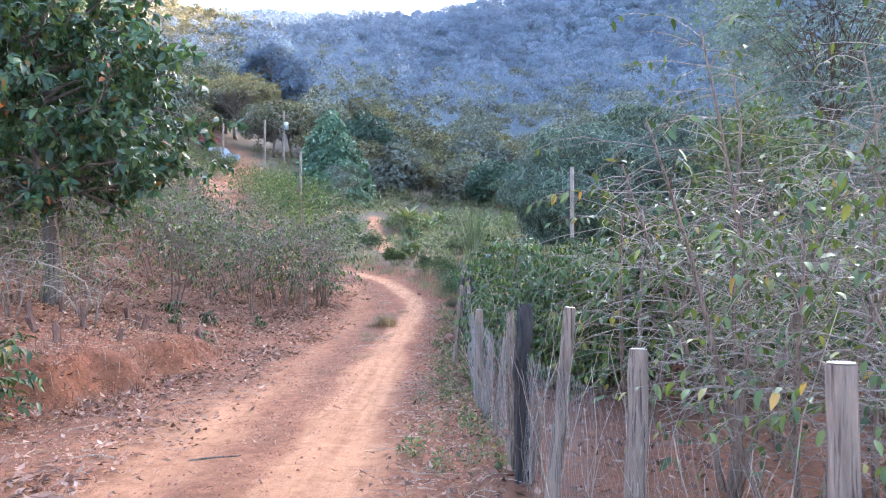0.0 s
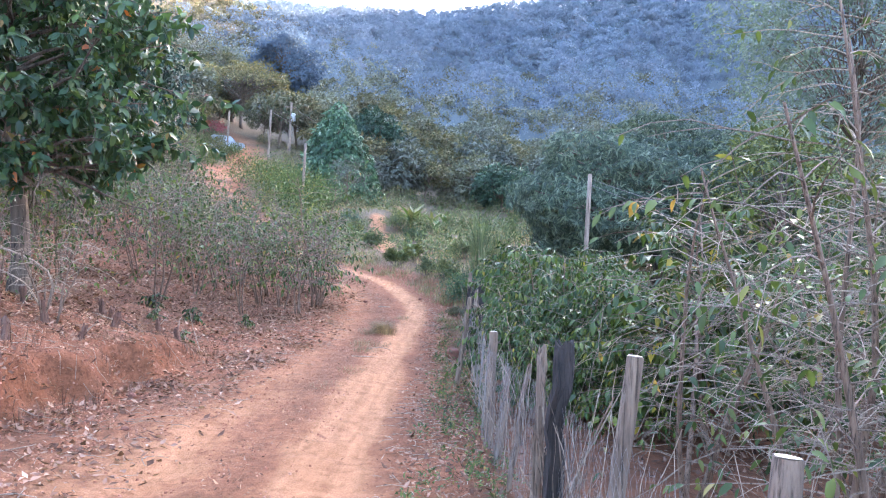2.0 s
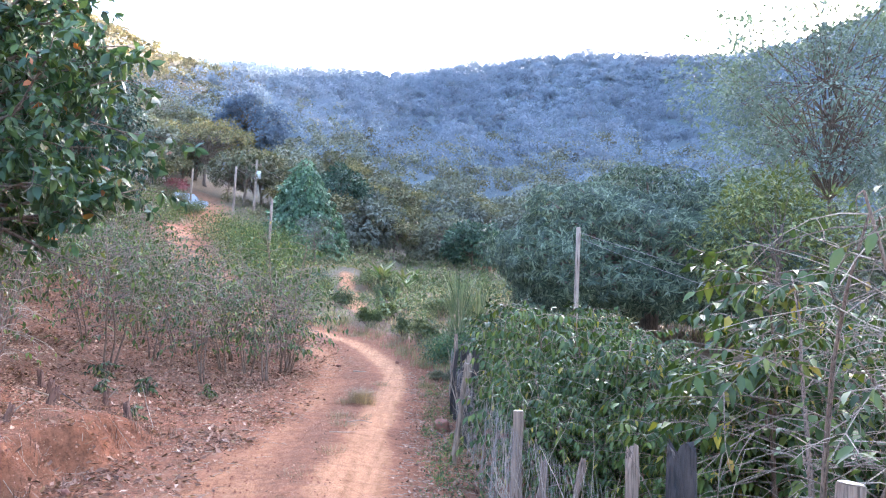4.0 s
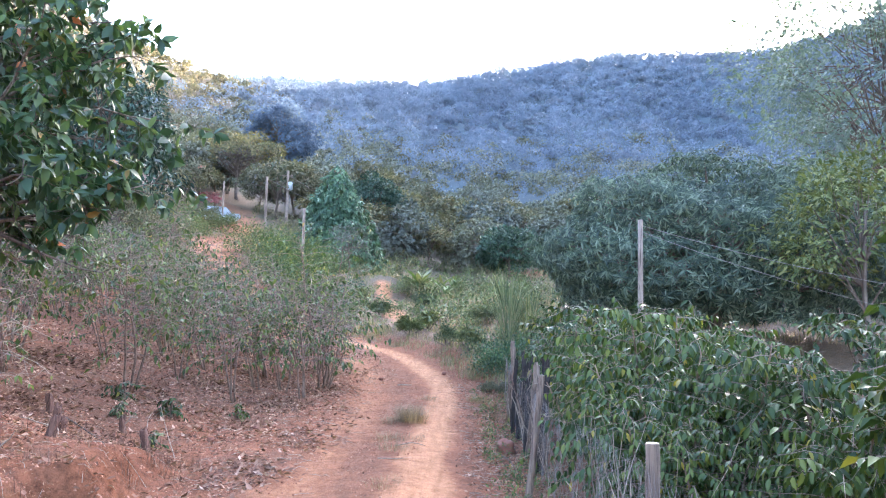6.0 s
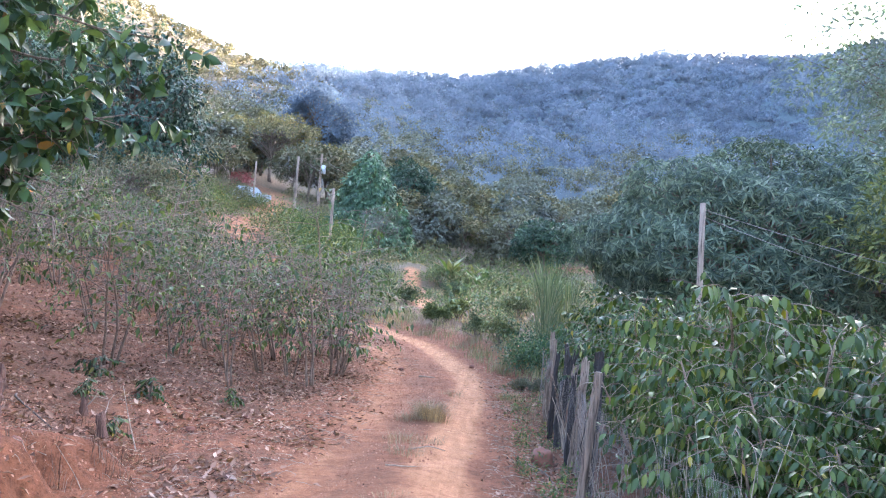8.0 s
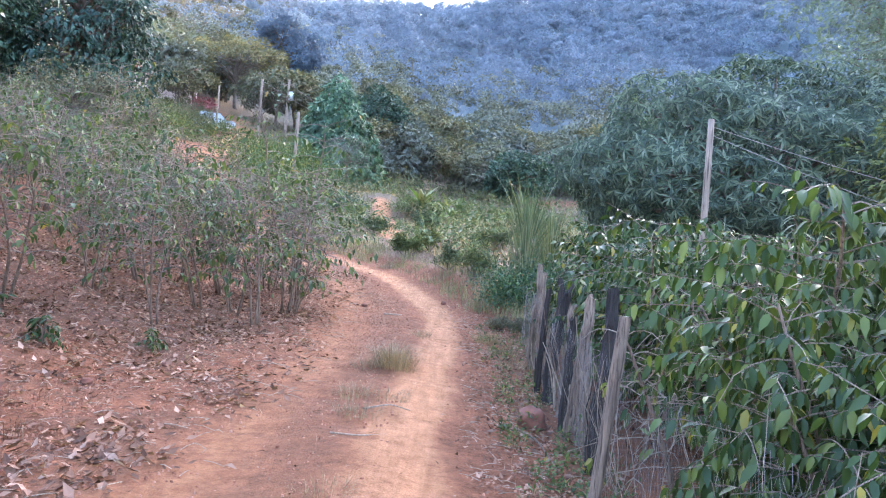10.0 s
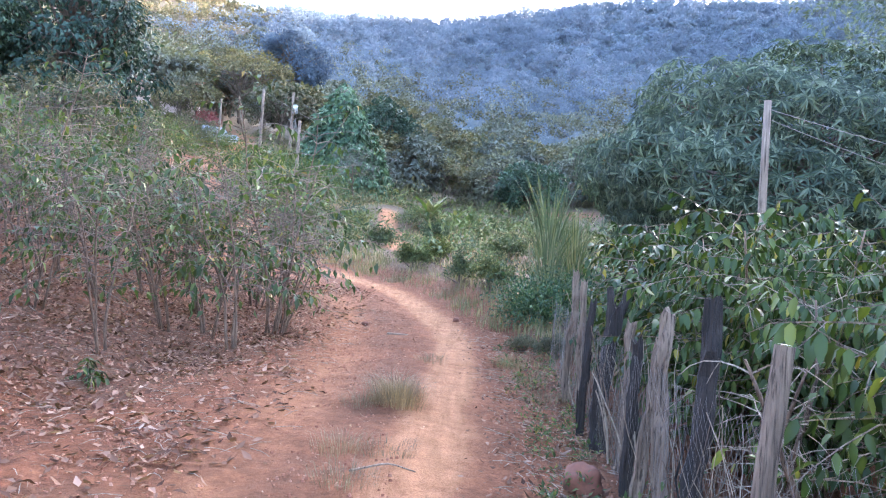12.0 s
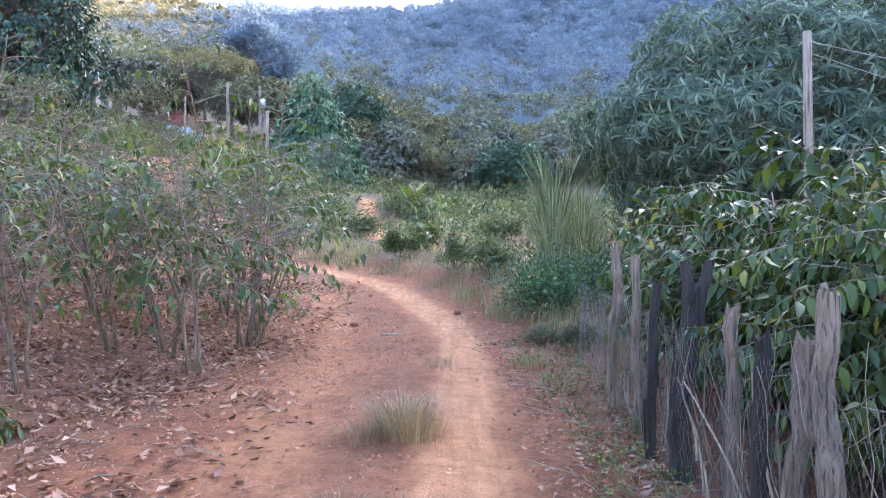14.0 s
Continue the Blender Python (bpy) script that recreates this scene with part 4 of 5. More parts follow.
slope_two = scatter(rs, 360, -32, 26, 36, 98, lambda x, y: (np.abs(x - road_middle(y)) > 2.6) & ~bare_cut(x, y) & (np.hypot(x - 8.2, y - 86) > 4))
brush("brown_brush", "dry brownish brush over the valley slope", OLIVE, slope_two, rs.uniform(0.5, 1.7, len(slope_two)), 90, 0.22, 6, 0.3)
homestead_brush = scatter(rs, 260, -33, -12, 62, 92, lambda x, y: (np.abs(x - road_middle(y)) > 2.6))
brush("homestead_brush", "dry brown brush about the homestead", OLIVE, homestead_brush, rs.uniform(0.5, 1.3, len(homestead_brush)), 90, 0.22, 16, 0.35)
right_brush = scatter(rs, 130, 12, 44, 28, 70)
brush("right_brush", "green brush beyond the mango tree", VALLEY, right_brush, rs.uniform(0.7, 1.8, len(right_brush)), 80, 0.25, 17)
far_field = scatter(rs, 900, -27, -6.5, 35, 72, lambda x, y: ((x > road_middle(y) + 1.9) & (x < -0.14 * y - 1.0)) | ((x < road_middle(y) - 1.9) & (x > road_middle(y) - 7) & (y > 50)))
brush("far_coffee", "far rows of thinly leaved coffee shrubs", COFFEE_DRY, far_field, rs.uniform(1.2, 2.4, len(far_field)), 110, 0.16, 4)
upper = scatter(rs, 160, -34, -9, 42, 92, lambda x, y: (x < road_middle(y) - 2.6))
brush("upper_brush", "olive scrub on the slope above the road", OLIVE, upper, np.where(upper[:, 1] > 72, 0.45, 1.0) * rs.uniform(0.8, 2.2, len(upper)), 130, 0.28, 7, 0.4)
verge = scatter(rs, 420, -6, 3.0, 22.5, 37, lambda x, y: (x > road_middle(y) + 1.55) & (x < road_middle(y) + 5.5))
blades("verge_grass", "tall mixed grass on the road verge", GRASS, verge, rs.uniform(0.1, 0.36, len(verge)), 40, 8, 0.7, 0.006, 0.16)
blades("dry_verge_grass", "dry straw-coloured grass along the road edge", STRAW, scatter(rs, 260, -6, 2.5, 21.5, 36, lambda x, y: (x > road_middle(y) + 1.35) & (x < road_middle(y) + 3.2)), rs.uniform(0.12, 0.35, 400), 40, 9, 0.7, 0.004, 0.15)
bank_grass = scatter(rs, 800, -12, 14, 32, 64, lambda x, y: (x > road_middle(y) + 2) & ~bare_cut(x, y))
blades("slope_grass", "rough grass over the valley slope", GRASS, bank_grass[::2], rs.uniform(0.15, 0.5, len(bank_grass)), 40, 10, 0.7, 0.012, 0.4)
blades("dry_slope_grass", "dry straw-coloured grass over the valley slope", STRAW, bank_grass[1::2], rs.uniform(0.15, 0.45, len(bank_grass)), 40, 14, 0.7, 0.01, 0.45)
low_verge = scatter(rs, 120, -8, 6, 26, 44, lambda x, y: (x > road_middle(y) + 2.6))
brush("verge_bushes", "low green bushes on the road bank", MEADOW, low_verge, rs.uniform(0.2, 0.7, len(low_verge)), 120, 0.11, 15)
fence_weeds = scatter(rs, 190, -0.3, 0.6, 6.5, 24)
brush("fence_weeds", "low weeds at the foot of the fence", COFFEE_DRY, fence_weeds, rs.uniform(0.06, 0.22, len(fence_weeds)), 26, 0.05, 11)
blades("fence_grass", "thin dry grass at the foot of the fence", STRAW, scatter(rs, 90, -0.2, 0.5, 3, 23), rs.uniform(0.05, 0.14, 260), 12, 12, 0.8, 0.003, 0.09)
right_bush = np.stack([rs.uniform(-0.25, 2.0, 34), rs.uniform(24.6, 27.4, 34)], -1)
brush("roadside_bush", "dense green bush where the fence ends", FORE_LEAF, right_bush, rs.uniform(0.4, 0.95, 34), 230, 0.085, 13)


def tuft(x, y, h, mat, label, n, seed, spread=0.24, width=0.0019):
    rs = np.random.RandomState(seed)
    a = rs.uniform(0, 6.28, n)
    rad = spread * np.sqrt(rs.rand(n))
    out = np.stack([np.cos(a), np.sin(a), np.zeros(n)], -1)
    P = out * rad[:, None] + (0, 0, -0.02)
    hh = h * rs.uniform(0.45, 1.1, n)
    k = rs.uniform(0.1, 1.0, n) ** 0.7 * 1.1
    S = np.stack([-np.sin(a), np.cos(a), np.zeros(n)], -1) * width
    up = np.array((0, 0, 1.0))
    mid = P + up * (hh * 0.6)[:, None] + out * (hh * k * 0.3)[:, None]
    tip = P + up * (hh * (1 - 0.3 * k))[:, None] + out * (hh * k)[:, None]
    v = np.stack([P - S, P + S, mid - S * 0.8, mid + S * 0.8, tip], 1)
    f = np.arange(n)[:, None, None] * 5 + np.array([(0, 1, 3), (0, 3, 2), (2, 3, 4)])[None]
    ob = mesh_part("grass_tuft", (v.reshape(-1, 3), f.reshape(-1, 3)), mat)
    ob.matrix_basis = Matrix.Translation((x, y, land_at(x, y)))
    return tagged(ob, label, "grass", "grass tufts on the road")


for k, (x, y, h, n) in enumerate(((-1.52, 18.95, 0.42, 520), (-1.42, 18.8, 0.36, 300), (-1.78, 18.8, 0.2, 200), (-1.75, 17.2, 0.2, 160), (-1.3, 22.3, 0.12, 90), (-1.62, 16.4, 0.16, 160), (-1.4, 17.2, 0.14, 130), (-1.3, 21.8, 0.14, 120), (-1.55, 14.0, 0.13, 120), (-1.75, 12.6, 0.1, 90), (0.0, 21.2, 0.25, 200), (-0.2, 22.3, 0.3, 260), (0.15, 20.2, 0.22, 160))):
    tuft(x, y, h, STRAW, "dry straw-green grass tuft between the wheel tracks", n, 500 + k)


def bush(x, y, size, mat, label, seed, leaf=0.12, tall=0.9):
    """A single bush: a few stems and a lumpy mass of leaves."""
    rs = np.random.RandomState(seed)
    ob = thing("bush", label, "shrub")
    ob.matrix_basis = Matrix.Translation((x, y, land_at(x, y)))
    stems = [tube(bent(rs, (0, 0, -0.05), (rs.normal(0, 0.5), rs.normal(0, 0.5), 1), size * tall * 1.2, 6, 0, 0.1), np.linspace(0.02, 0.006, 6), 5) for _ in range(7)]
    mesh_part("stem", joined(stems), BARK, ob)
    lobes = sphere_ways(rs, 22, 0.0) * rs.uniform(0.3, 1.05, (22, 1)) * (size * rs.uniform(1.0, 1.7), size * rs.uniform(0.8, 1.3), size * tall) + (0, 0, size * tall * 0.5)
    b = np.repeat(np.arange(22), 120)
    w = sphere_ways(rs, len(b), -0.6)
    P = lobes[b] + w * size * 0.3 * rs.uniform(0.4, 1.25, (len(b), 1))
    P[:, 2] = np.maximum(P[:, 2], 0.03)
    L = 0.65 * leaf * rs.uniform(0.6, 1.3, len(b))
    mesh_part("foliage", leaves(P, w + rs.normal(0, 0.5, P.shape), rs.normal(0, 0.4, P.shape) + (0, 0, 1), L, L * 0.5, 0.15, 0.25), mat, ob)
    return ob


for k, (x, y, size, mat, label, leaf, tall) in enumerate((
        (-5.5, 44.8, 0.75, MEADOW, "dark round bush on the bare slope", 0.13, 1.0), (-3.2, 49.2, 0.9, MEADOW, "leafy green bush on the valley slope", 0.16, 0.9),
        (-2.3, 32.8, 0.32, YELLOW_LEAF, "yellow-green weed clump beside the road", 0.12, 1.4), (-1.0, 30.2, 0.38, MEADOW, "green weed clump on the verge", 0.1, 1.2),
        (-0.3, 29.0, 0.34, MEADOW, "green weed clump on the verge", 0.1, 1.3), (-1.7, 34.8, 0.4, YELLOW_LEAF, "yellow-green weed clump on the slope", 0.12, 1.2),
        (-7.4, 43.5, 0.7, OLIVE, "dry olive bush on the slope", 0.13, 0.9), (-4.1, 40.5, 0.45, MEADOW, "small green bush beside the bare earth", 0.12, 0.9),
        (0.4, 36.6, 0.6, MEADOW, "dark green bush on the slope", 0.13, 0.9), (-6.6, 47.5, 0.8, DEEP, "dark round bush above the bank", 0.14, 0.9),
        (-2.2, 44.0, 0.6, MEADOW, "leafy green bush on the slope", 0.14, 0.8), (-8.6, 50.5, 0.9, MEADOW, "leafy green bush below the conical tree", 0.16, 0.9),
        (0.55, 23.3, 0.22, OLIVE, "low dry weed clump at the fence end", 0.06, 0.9), (0.1, 23.9, 0.2, OLIVE, "low dry weed clump at the fence end", 0.05, 0.8),
        (-22.9, 76.6, 1.25, OLIVE, "dry brush in front of the parked car", 0.18, 1.1), (-21.6, 75.9, 1.15, MEADOW, "green bush in front of the parked car", 0.18, 1.0), (-24.3, 77.0, 1.3, OLIVE, "dry brush in front of the parked car", 0.18, 1.1))):
    tagged(bush(x, y, size, mat, label, 660 + k, leaf, tall), group="bushes of the slope")


def reed_clump(x, y, h, n, seed):
    rs = np.random.RandomState(seed)
    ob = thing("reed_grass", "tall clump of arching green reed grass", "grass")
    ob.matrix_basis = Matrix.Translation((x, y, land_at(x, y)))
    stems = []
    for k in range(n // 3):
        a, r = rs.uniform(0, 6.28), 0.3 * math.sqrt(rs.rand())
        line = bent(rs, (r * math.cos(a), r * math.sin(a), -0.05), (0.2 * math.cos(a), 0.2 * math.sin(a), 1), h * rs.uniform(0.5, 0.9), 6, 0.1, 0.04)
        stems.append(tube(line, np.linspace(0.008, 0.003, 6), 4))
    mesh_part("stem", joined(stems), REED, ob)
    m = n * 10
    a, r = rs.uniform(0, 6.28, m), 0.3 * np.sqrt(rs.rand(m))
    P = np.stack([r * np.cos(a), r * np.sin(a), rs.uniform(0, 0.66, m) * h], -1)
    t = 0.08 + 0.55 * rs.uniform(0, 1.0, m) ** 1.6
    D = np.stack([t * np.cos(a), t * np.sin(a), np.ones(m)], -1)
    N = np.stack([-np.cos(a), -np.sin(a), t], -1) + rs.normal(0, 0.15, (m, 3))
    L = h * rs.uniform(0.25, 0.55, m)
    mesh_part("foliage", leaves(P, D, N, L, rs.uniform(0.014, 0.036, m), 0.15, 0.35 * t[:, None], True), REED, ob)


reed_clump(0.85, 28.0, 2.5, 22, 601)
reed_clump(1.5, 28.6, 1.9, 22, 602)


def banana_plant(seed, h):
    rs = np.random.RandomState(seed)
    ob = thing("banana_plant", "broad-leaved green banana plant in a clump", "plant", "banana plants of the valley")
    mesh_part("stem", tube(bent(rs, (0, 0, -0.1), (0, 0, 1), h * 0.5, 5, 0, 0.03), np.linspace(0.1, 0.06, 5), 7), GRASS, ob, smooth=True)
    n = 9
    a = np.arange(n) * 2.4 + rs.uniform(0, 6)
    D = np.stack([np.cos(a) * 0.42, np.sin(a) * 0.42, rs.uniform(0.5, 1.1, n)], -1)
    P = np.tile((0, 0, h * 0.4), (n, 1)) + D * 0.1
    mesh_part("foliage", leaves(P, D, np.stack([-np.cos(a), -np.sin(a), np.ones(n) * 0.8], -1), h * rs.uniform(0.55, 0.85, n), h * 0.17, 0.2, 0.4, True), BANANA, ob)
    return ob


BANANA = leaf_material("banana_leaf", [(0.0, (0.07, 0.13, 0.03)), (0.6, (0.12, 0.18, 0.05)), (1.0, (0.2, 0.2, 0.09))], 0.5, 0.2, gain=0.85)
bananas = [banana_plant(620 + i, h) for i, h in enumerate((2.4, 2.0, 2.8))]
rs = np.random.RandomState(625)
planted(bananas, [(x, y) for x, y in zip(rs.uniform(-3.0, 2.6, 22), rs.uniform(48, 60, 22))], rs, 0.45, 0.75)
young_banana = banana_plant(640, 1.3)
planted([young_banana], [(3.5, 27.5), (4.6, 28.6), (2.7, 29.6), (5.6, 27.2), (3.9, 26.4)], rs, 0.8, 1.2)

# ---- fallen leaves, twigs and stones ----
rs = np.random.RandomState(700)


def fallen(name, label, n_try, keep, size, x0, x1, y0, y1, mat, slim=0.5):
    p = scatter(rs, n_try, x0, x1, y0, y1, keep)
    n = len(p)
    P = np.stack([p[:, 0], p[:, 1], land(p[:, 0], p[:, 1]) + rs.uniform(0.004, 0.035, n)], -1)
    a = rs.uniform(0, 6.28, n)
    D = np.stack([np.cos(a), np.sin(a), rs.normal(0.03, 0.15, n)], -1)
    N = np.stack([rs.normal(0, 0.3, n), rs.normal(0, 0.3, n), np.ones(n)], -1)
    L = size * rs.uniform(0.5, 1.4, n)
    return tagged(mesh_part(name, leaves(P, D, N, L, L * slim, rs.uniform(-0.1, 0.2), rs.uniform(-0.6, 0.4, (n, 1))), mat), label, "leaves", kind="stuff")


def apron(x, y):
    front = np.interp(y, [2, 12, 16, 20, 24], [-2.6, -2.7, -2.7, -2.6, -3.0])
    thick = np.clip(bumps(x * 1.1, y * 1.1) * 0.8 + 0.38, 0.12, 1)
    return (x < front + rs.normal(0, 0.25, len(x))) & (rs.rand(len(x)) < thick)


fallen("leaf_litter", "dry brown fallen leaves over the red earth", 46000, apron, 0.085, -9, -2.2, 3, 30, LITTER, 0.55)
fallen("shrub_litter", "dark leaf litter under the coffee shrubs", 22000, lambda x, y: (x < np.interp(y, [14, 17, 20, 28], [-6.5, -5.8, -3.6, -4])), 0.075, -13, -3.4, 14, 31, LITTER)
def pebbles(name, label, n, x0, x1, y0, y1, size, seed, keep=None):
    """Loose crumbs of earth: squat four-sided lumps."""
    rs2 = np.random.RandomState(seed)
    p = scatter(rs2, n, x0, x1, y0, y1, keep)
    n = len(p)
    r = size * rs2.uniform(0.3, 1.0, n) ** 2 + 0.004
    c = np.stack([p[:, 0], p[:, 1], land(p[:, 0], p[:, 1])], -1)
    ang = rs2.uniform(0, 6.28, n)
    ring = [c + np.stack([r * np.cos(ang + k * 1.57), r * np.sin(ang + k * 1.57) * 0.8, -0.3 * r], -1) for k in range(4)]
    tops = [c + np.stack([0.55 * r * np.cos(ang + k * 1.57 + 0.4), 0.55 * r * np.sin(ang + k * 1.57 + 0.4), 0.75 * r], -1) for k in range(4)]
    v = np.stack(ring + tops, 1)
    tri = [(0, 1, 5), (0, 5, 4), (1, 2, 6), (1, 6, 5), (2, 3, 7), (2, 7, 6), (3, 0, 4), (3, 4, 7), (4, 5, 6), (4, 6, 7)]
    f = np.arange(n)[:, None, None] * 8 + np.array(tri)[None]
    return tagged(mesh_part(name, (v.reshape(-1, 3), f.reshape(-1, 3)), CRUMB), label, "gravel", kind="stuff")


pebbles("earth_crumbs", "loose crumbs of red earth over the ground", 30000, -7, 0.5, 4, 26, 0.016, 750, lambda x, y: (np.abs(x - road_middle(y) - 0.68) > 0.35) & ((np.abs(x - road_middle(y)) > 1.3) | (np.arange(len(x)) % 3 == 0)))
fallen("fence_litter", "fallen leaves at the foot of the fence", 9000, lambda x, y: rs.rand(len(x)) < np.clip((x + 0.45) * 1.3, 0, 1), 0.08, -0.5, 6, 2, 23, LITTER)
fallen("road_litter", "scattered dry leaves on the dirt road", 160, None, 0.05, -2.8, -0.2, 3, 26, LITTER)
middle_strip = lambda x, y: np.abs(x - road_middle(y) + 0.24 + rs.normal(0, 0.16, len(x))) < 0.16 + 0.22 * np.clip(bumps(x * 0.9, y * 0.6), -0.5, 1)
fallen("middle_litter", "dry leaf scraps between the wheel tracks", 14000, middle_strip, 0.032, -4.5, -0.6, 3, 29, LITTER)
fallen("middle_splinters", "dry straw and splinters between the wheel tracks", 9000, middle_strip, 0.09, -4.5, -0.6, 3, 29, LITTER, 0.05)
fallen("edge_splinters", "dry straw and splinters on the bare earth", 16000, lambda x, y: (x < road_middle(y) - 1.15) | (x > road_middle(y) + 1.15), 0.1, -7.5, 0.4, 3, 28, LITTER, 0.05)
fallen("edge_litter", "fallen leaves along the fence side of the road", 5200, lambda x, y: x > road_middle(y) + 1.0 + rs.normal(0, 0.15, len(x)), 0.055, -1, 0.4, 3, 26, LITTER)


def twig(points, r, label="thin dry twig lying on the ground", mat=None):
    pts = np.array([(x, y, land_at(x, y) + z) for x, y, z in points])
    t = np.linspace(0, 1, 9)
    k = np.linspace(0, 1, len(pts))
    line = np.stack([np.interp(t, k, pts[:, i]) for i in range(3)], -1)
    line[1:-1] = (line[:-2] + 2 * line[1:-1] + line[2:]) / 4
    ob = mesh_part("fallen_branch", tube(line, np.linspace(r, r * 0.45, 9), 5), mat or TWIG, smooth=True)
    return tagged(ob, label, "branch", "fallen branches")


twig([(-2.25, 7.1, 0.012), (-2.05, 7.15, 0.02), (-1.8, 7.2, 0.012)], 0.012, "short dark stick lying on the road", BARK)
twig([(-2.1, 24.1, 0.02), (-1.75, 24.05, 0.02)], 0.02, "pale stick lying on the road")
twig([(-1.6, 16.6, 0.01), (-1.35, 16.75, 0.03), (-1.15, 16.7, 0.01)], 0.01)
twig([(-1.75, 15.6, 0.01), (-1.5, 15.5, 0.02), (-1.3, 15.7, 0.01)], 0.009)
twig([(-0.13, 16.75, 0.03), (0.03, 16.4, 0.05), (0.08, 16.0, 0.05), (0.14, 15.5, 0.02)], 0.013, "bent dry stick beside the fence", STICK)
twig([(-5.75, 12.6, 0.1), (-5.5, 12.4, 0.75), (-6.2, 12.3, 0.95), (-6.9, 12.1, 0.8)], 0.02, "pale curved dead branch leaning over the bank")
twig([(-5.75, 12.6, 0.1), (-6.0, 12.5, 0.5), (-6.7, 12.4, 0.6)], 0.014, "pale curved dead branch leaning over the bank")
twig([(-5.9, 14.9, 0.02), (-5.5, 14.4, 0.05), (-5.3, 14.0, 0.02)], 0.012)
twig([(-6.3, 16.2, 0.02), (-5.9, 15.5, 0.12), (-5.2, 15.1, 0.02)], 0.016, "dark dead branch lying on the bare earth", BARK)
twig([(-4.35, 15.2, 0.02), (-4.5, 15.3, 0.3), (-4.62, 15.35, 0.62)], 0.008, "thin dry shoot standing on the bank")
for k in range(46):
    x, y, a, ln = rs.uniform(-7, -2.6), rs.uniform(5, 27), rs.uniform(0, 6.28), rs.uniform(0.15, 0.5)
    twig([(x, y, 0.01), (x + 0.5 * ln * math.cos(a), y + 0.5 * ln * math.sin(a), 0.03), (x + ln * math.cos(a + 0.3), y + ln * math.sin(a + 0.3), 0.01)], rs.uniform(0.004, 0.008))


def lump(name, label, category, x, y, size, mat, seed, flat=0.7):
    rs2 = random.Random(seed)
    bm = bmesh.new()
    bmesh.ops.create_icosphere(bm, subdivisions=3, radius=1)
    for v in bm.verts:
        n = 1 + 0.3 * noise.noise(v.co * 1.6 + Vector((seed, 0, 0))) + 0.12 * noise.noise(v.co * 4 + Vector((0, seed, 0)))
        v.co = Vector((v.co.x * size * n, v.co.y * size * n * 0.9, v.co.z * size * n * flat))
    for face in bm.faces:
        face.smooth = True
    ob = part(name, bm, mat)
    ob.matrix_basis = Matrix.Translation((x, y, land_at(x, y) + size * flat * 0.55)) @ Matrix.Rotation(rs2.uniform(0, 6), 4, 'Z')
    return tagged(ob, label, category)


lump("stone", "rounded red-brown stone beside the fence", "stone", 0.05, 16.95, 0.16, STONE, 3, 0.85)
for k, (x, y, sz) in enumerate(((-2.6, 25.2, 0.06), (-4.5, 13.2, 0.07), (-3.9, 11.2, 0.05), (-1.0, 26.0, 0.07), (-4.4, 16.9, 0.06), (-3.2, 9.3, 0.04), (-4.0, 18.0, 0.05))):
    tagged(lump("clod", "small clod of red earth", "clod", x, y, sz, STONE, 10 + k), group="clods of earth")


def cut_stump(x, y, h, r, seed, lean):
    rs2 = np.random.RandomState(seed)
    ob = thing("cut_stump", "short cut coffee stump stained by red soil", "stump", "cut coffee stumps")
    ob.matrix_basis = Matrix.Translation((x, y, land_at(x, y))) @ Matrix.Rotation(lean, 4, 'Y')
    line = bent(rs2, (0, 0, -0.08), (0, 0, 1), h + 0.08, 6, 0, 0.06)
    v, f = tube(line, np.array((1.9, 1.25, 1.0, 0.9, 1.05, 0.8)) * r, 9)
    v[:, :2] += 0.25 * r * np.sin(v[:, 2:] * 40 + np.arange(len(v))[:, None] * 1.7) * rs2.uniform(0.5, 1.2, (len(v), 1))
    v[45:54, 2] += rs2.normal(0, 0.025, 9)
    mesh_part("trunk", (v, f), STUMP, ob)
    if seed % 2:
        tip = bent(rs2, line[3], (rs2.normal(), rs2.normal(), 1.2), h * 1.6, 5, 0, 0.1)
        mesh_part("shoot", tube(tip, np.linspace(0.012, 0.004, 5), 4), TWIG, ob)


for k, (x, y, h) in enumerate(((-5.3, 10.8, 0.3), (-4.76, 15.3, 0.32), (-6.0, 15.3, 0.3), (-5.75, 12.6, 0.34), (-5.9, 11.4, 0.3), (-5.2, 13.6, 0.26), (-5.55, 14.6, 0.22), (-6.5, 13.4, 0.3), (-6.3, 12.0, 0.35), (-5.0, 12.1, 0.2), (-6.6, 16.4, 0.3), (-5.5, 16.3, 0.22))):
    cut_stump(x, y, h * 0.9, 0.045, 720 + k, rs.normal(0, 0.12))

# weeds and saplings of the bank
bank_weeds = scatter(rs, 70, -5.6, -3.9, 8.5, 16.0)
blades("bank_weeds", "dry brown weeds on the earth bank", LITTER, bank_weeds, rs.uniform(0.1, 0.35, len(bank_weeds)), 9, 730, 0.9, 0.003, 0.05)
rs = np.random.RandomState(735)
brush("bank_brush", "dry brown weed stalks on the earth bank", LITTER, scatter(rs, 34, -5.4, -3.7, 7, 16), rs.uniform(0.15, 0.36, 34), 60, 0.035, 736, 0.2)
twigs = []
for k in range(2400):
    x, y = rs.uniform(-8, -2.4), rs.uniform(4, 27)
    if k % 3 == 0:
        x, y = rs.uniform(-0.6, 0.6), rs.uniform(5, 25)
    a, ln = rs.uniform(0, 6.28), rs.uniform(0.05, 0.28)
    x1, y1 = x + ln * math.cos(a), y + ln * math.sin(a)
    twigs.append(tube([(x, y, land_at(x, y) + 0.012), ((x + x1) / 2 + rs.normal(0, 0.01), (y + y1) / 2, land_at((x + x1) / 2, (y + y1) / 2) + 0.022), (x1, y1, land_at(x1, y1) + 0.012)], (0.0035, 0.003, 0.002), 3))
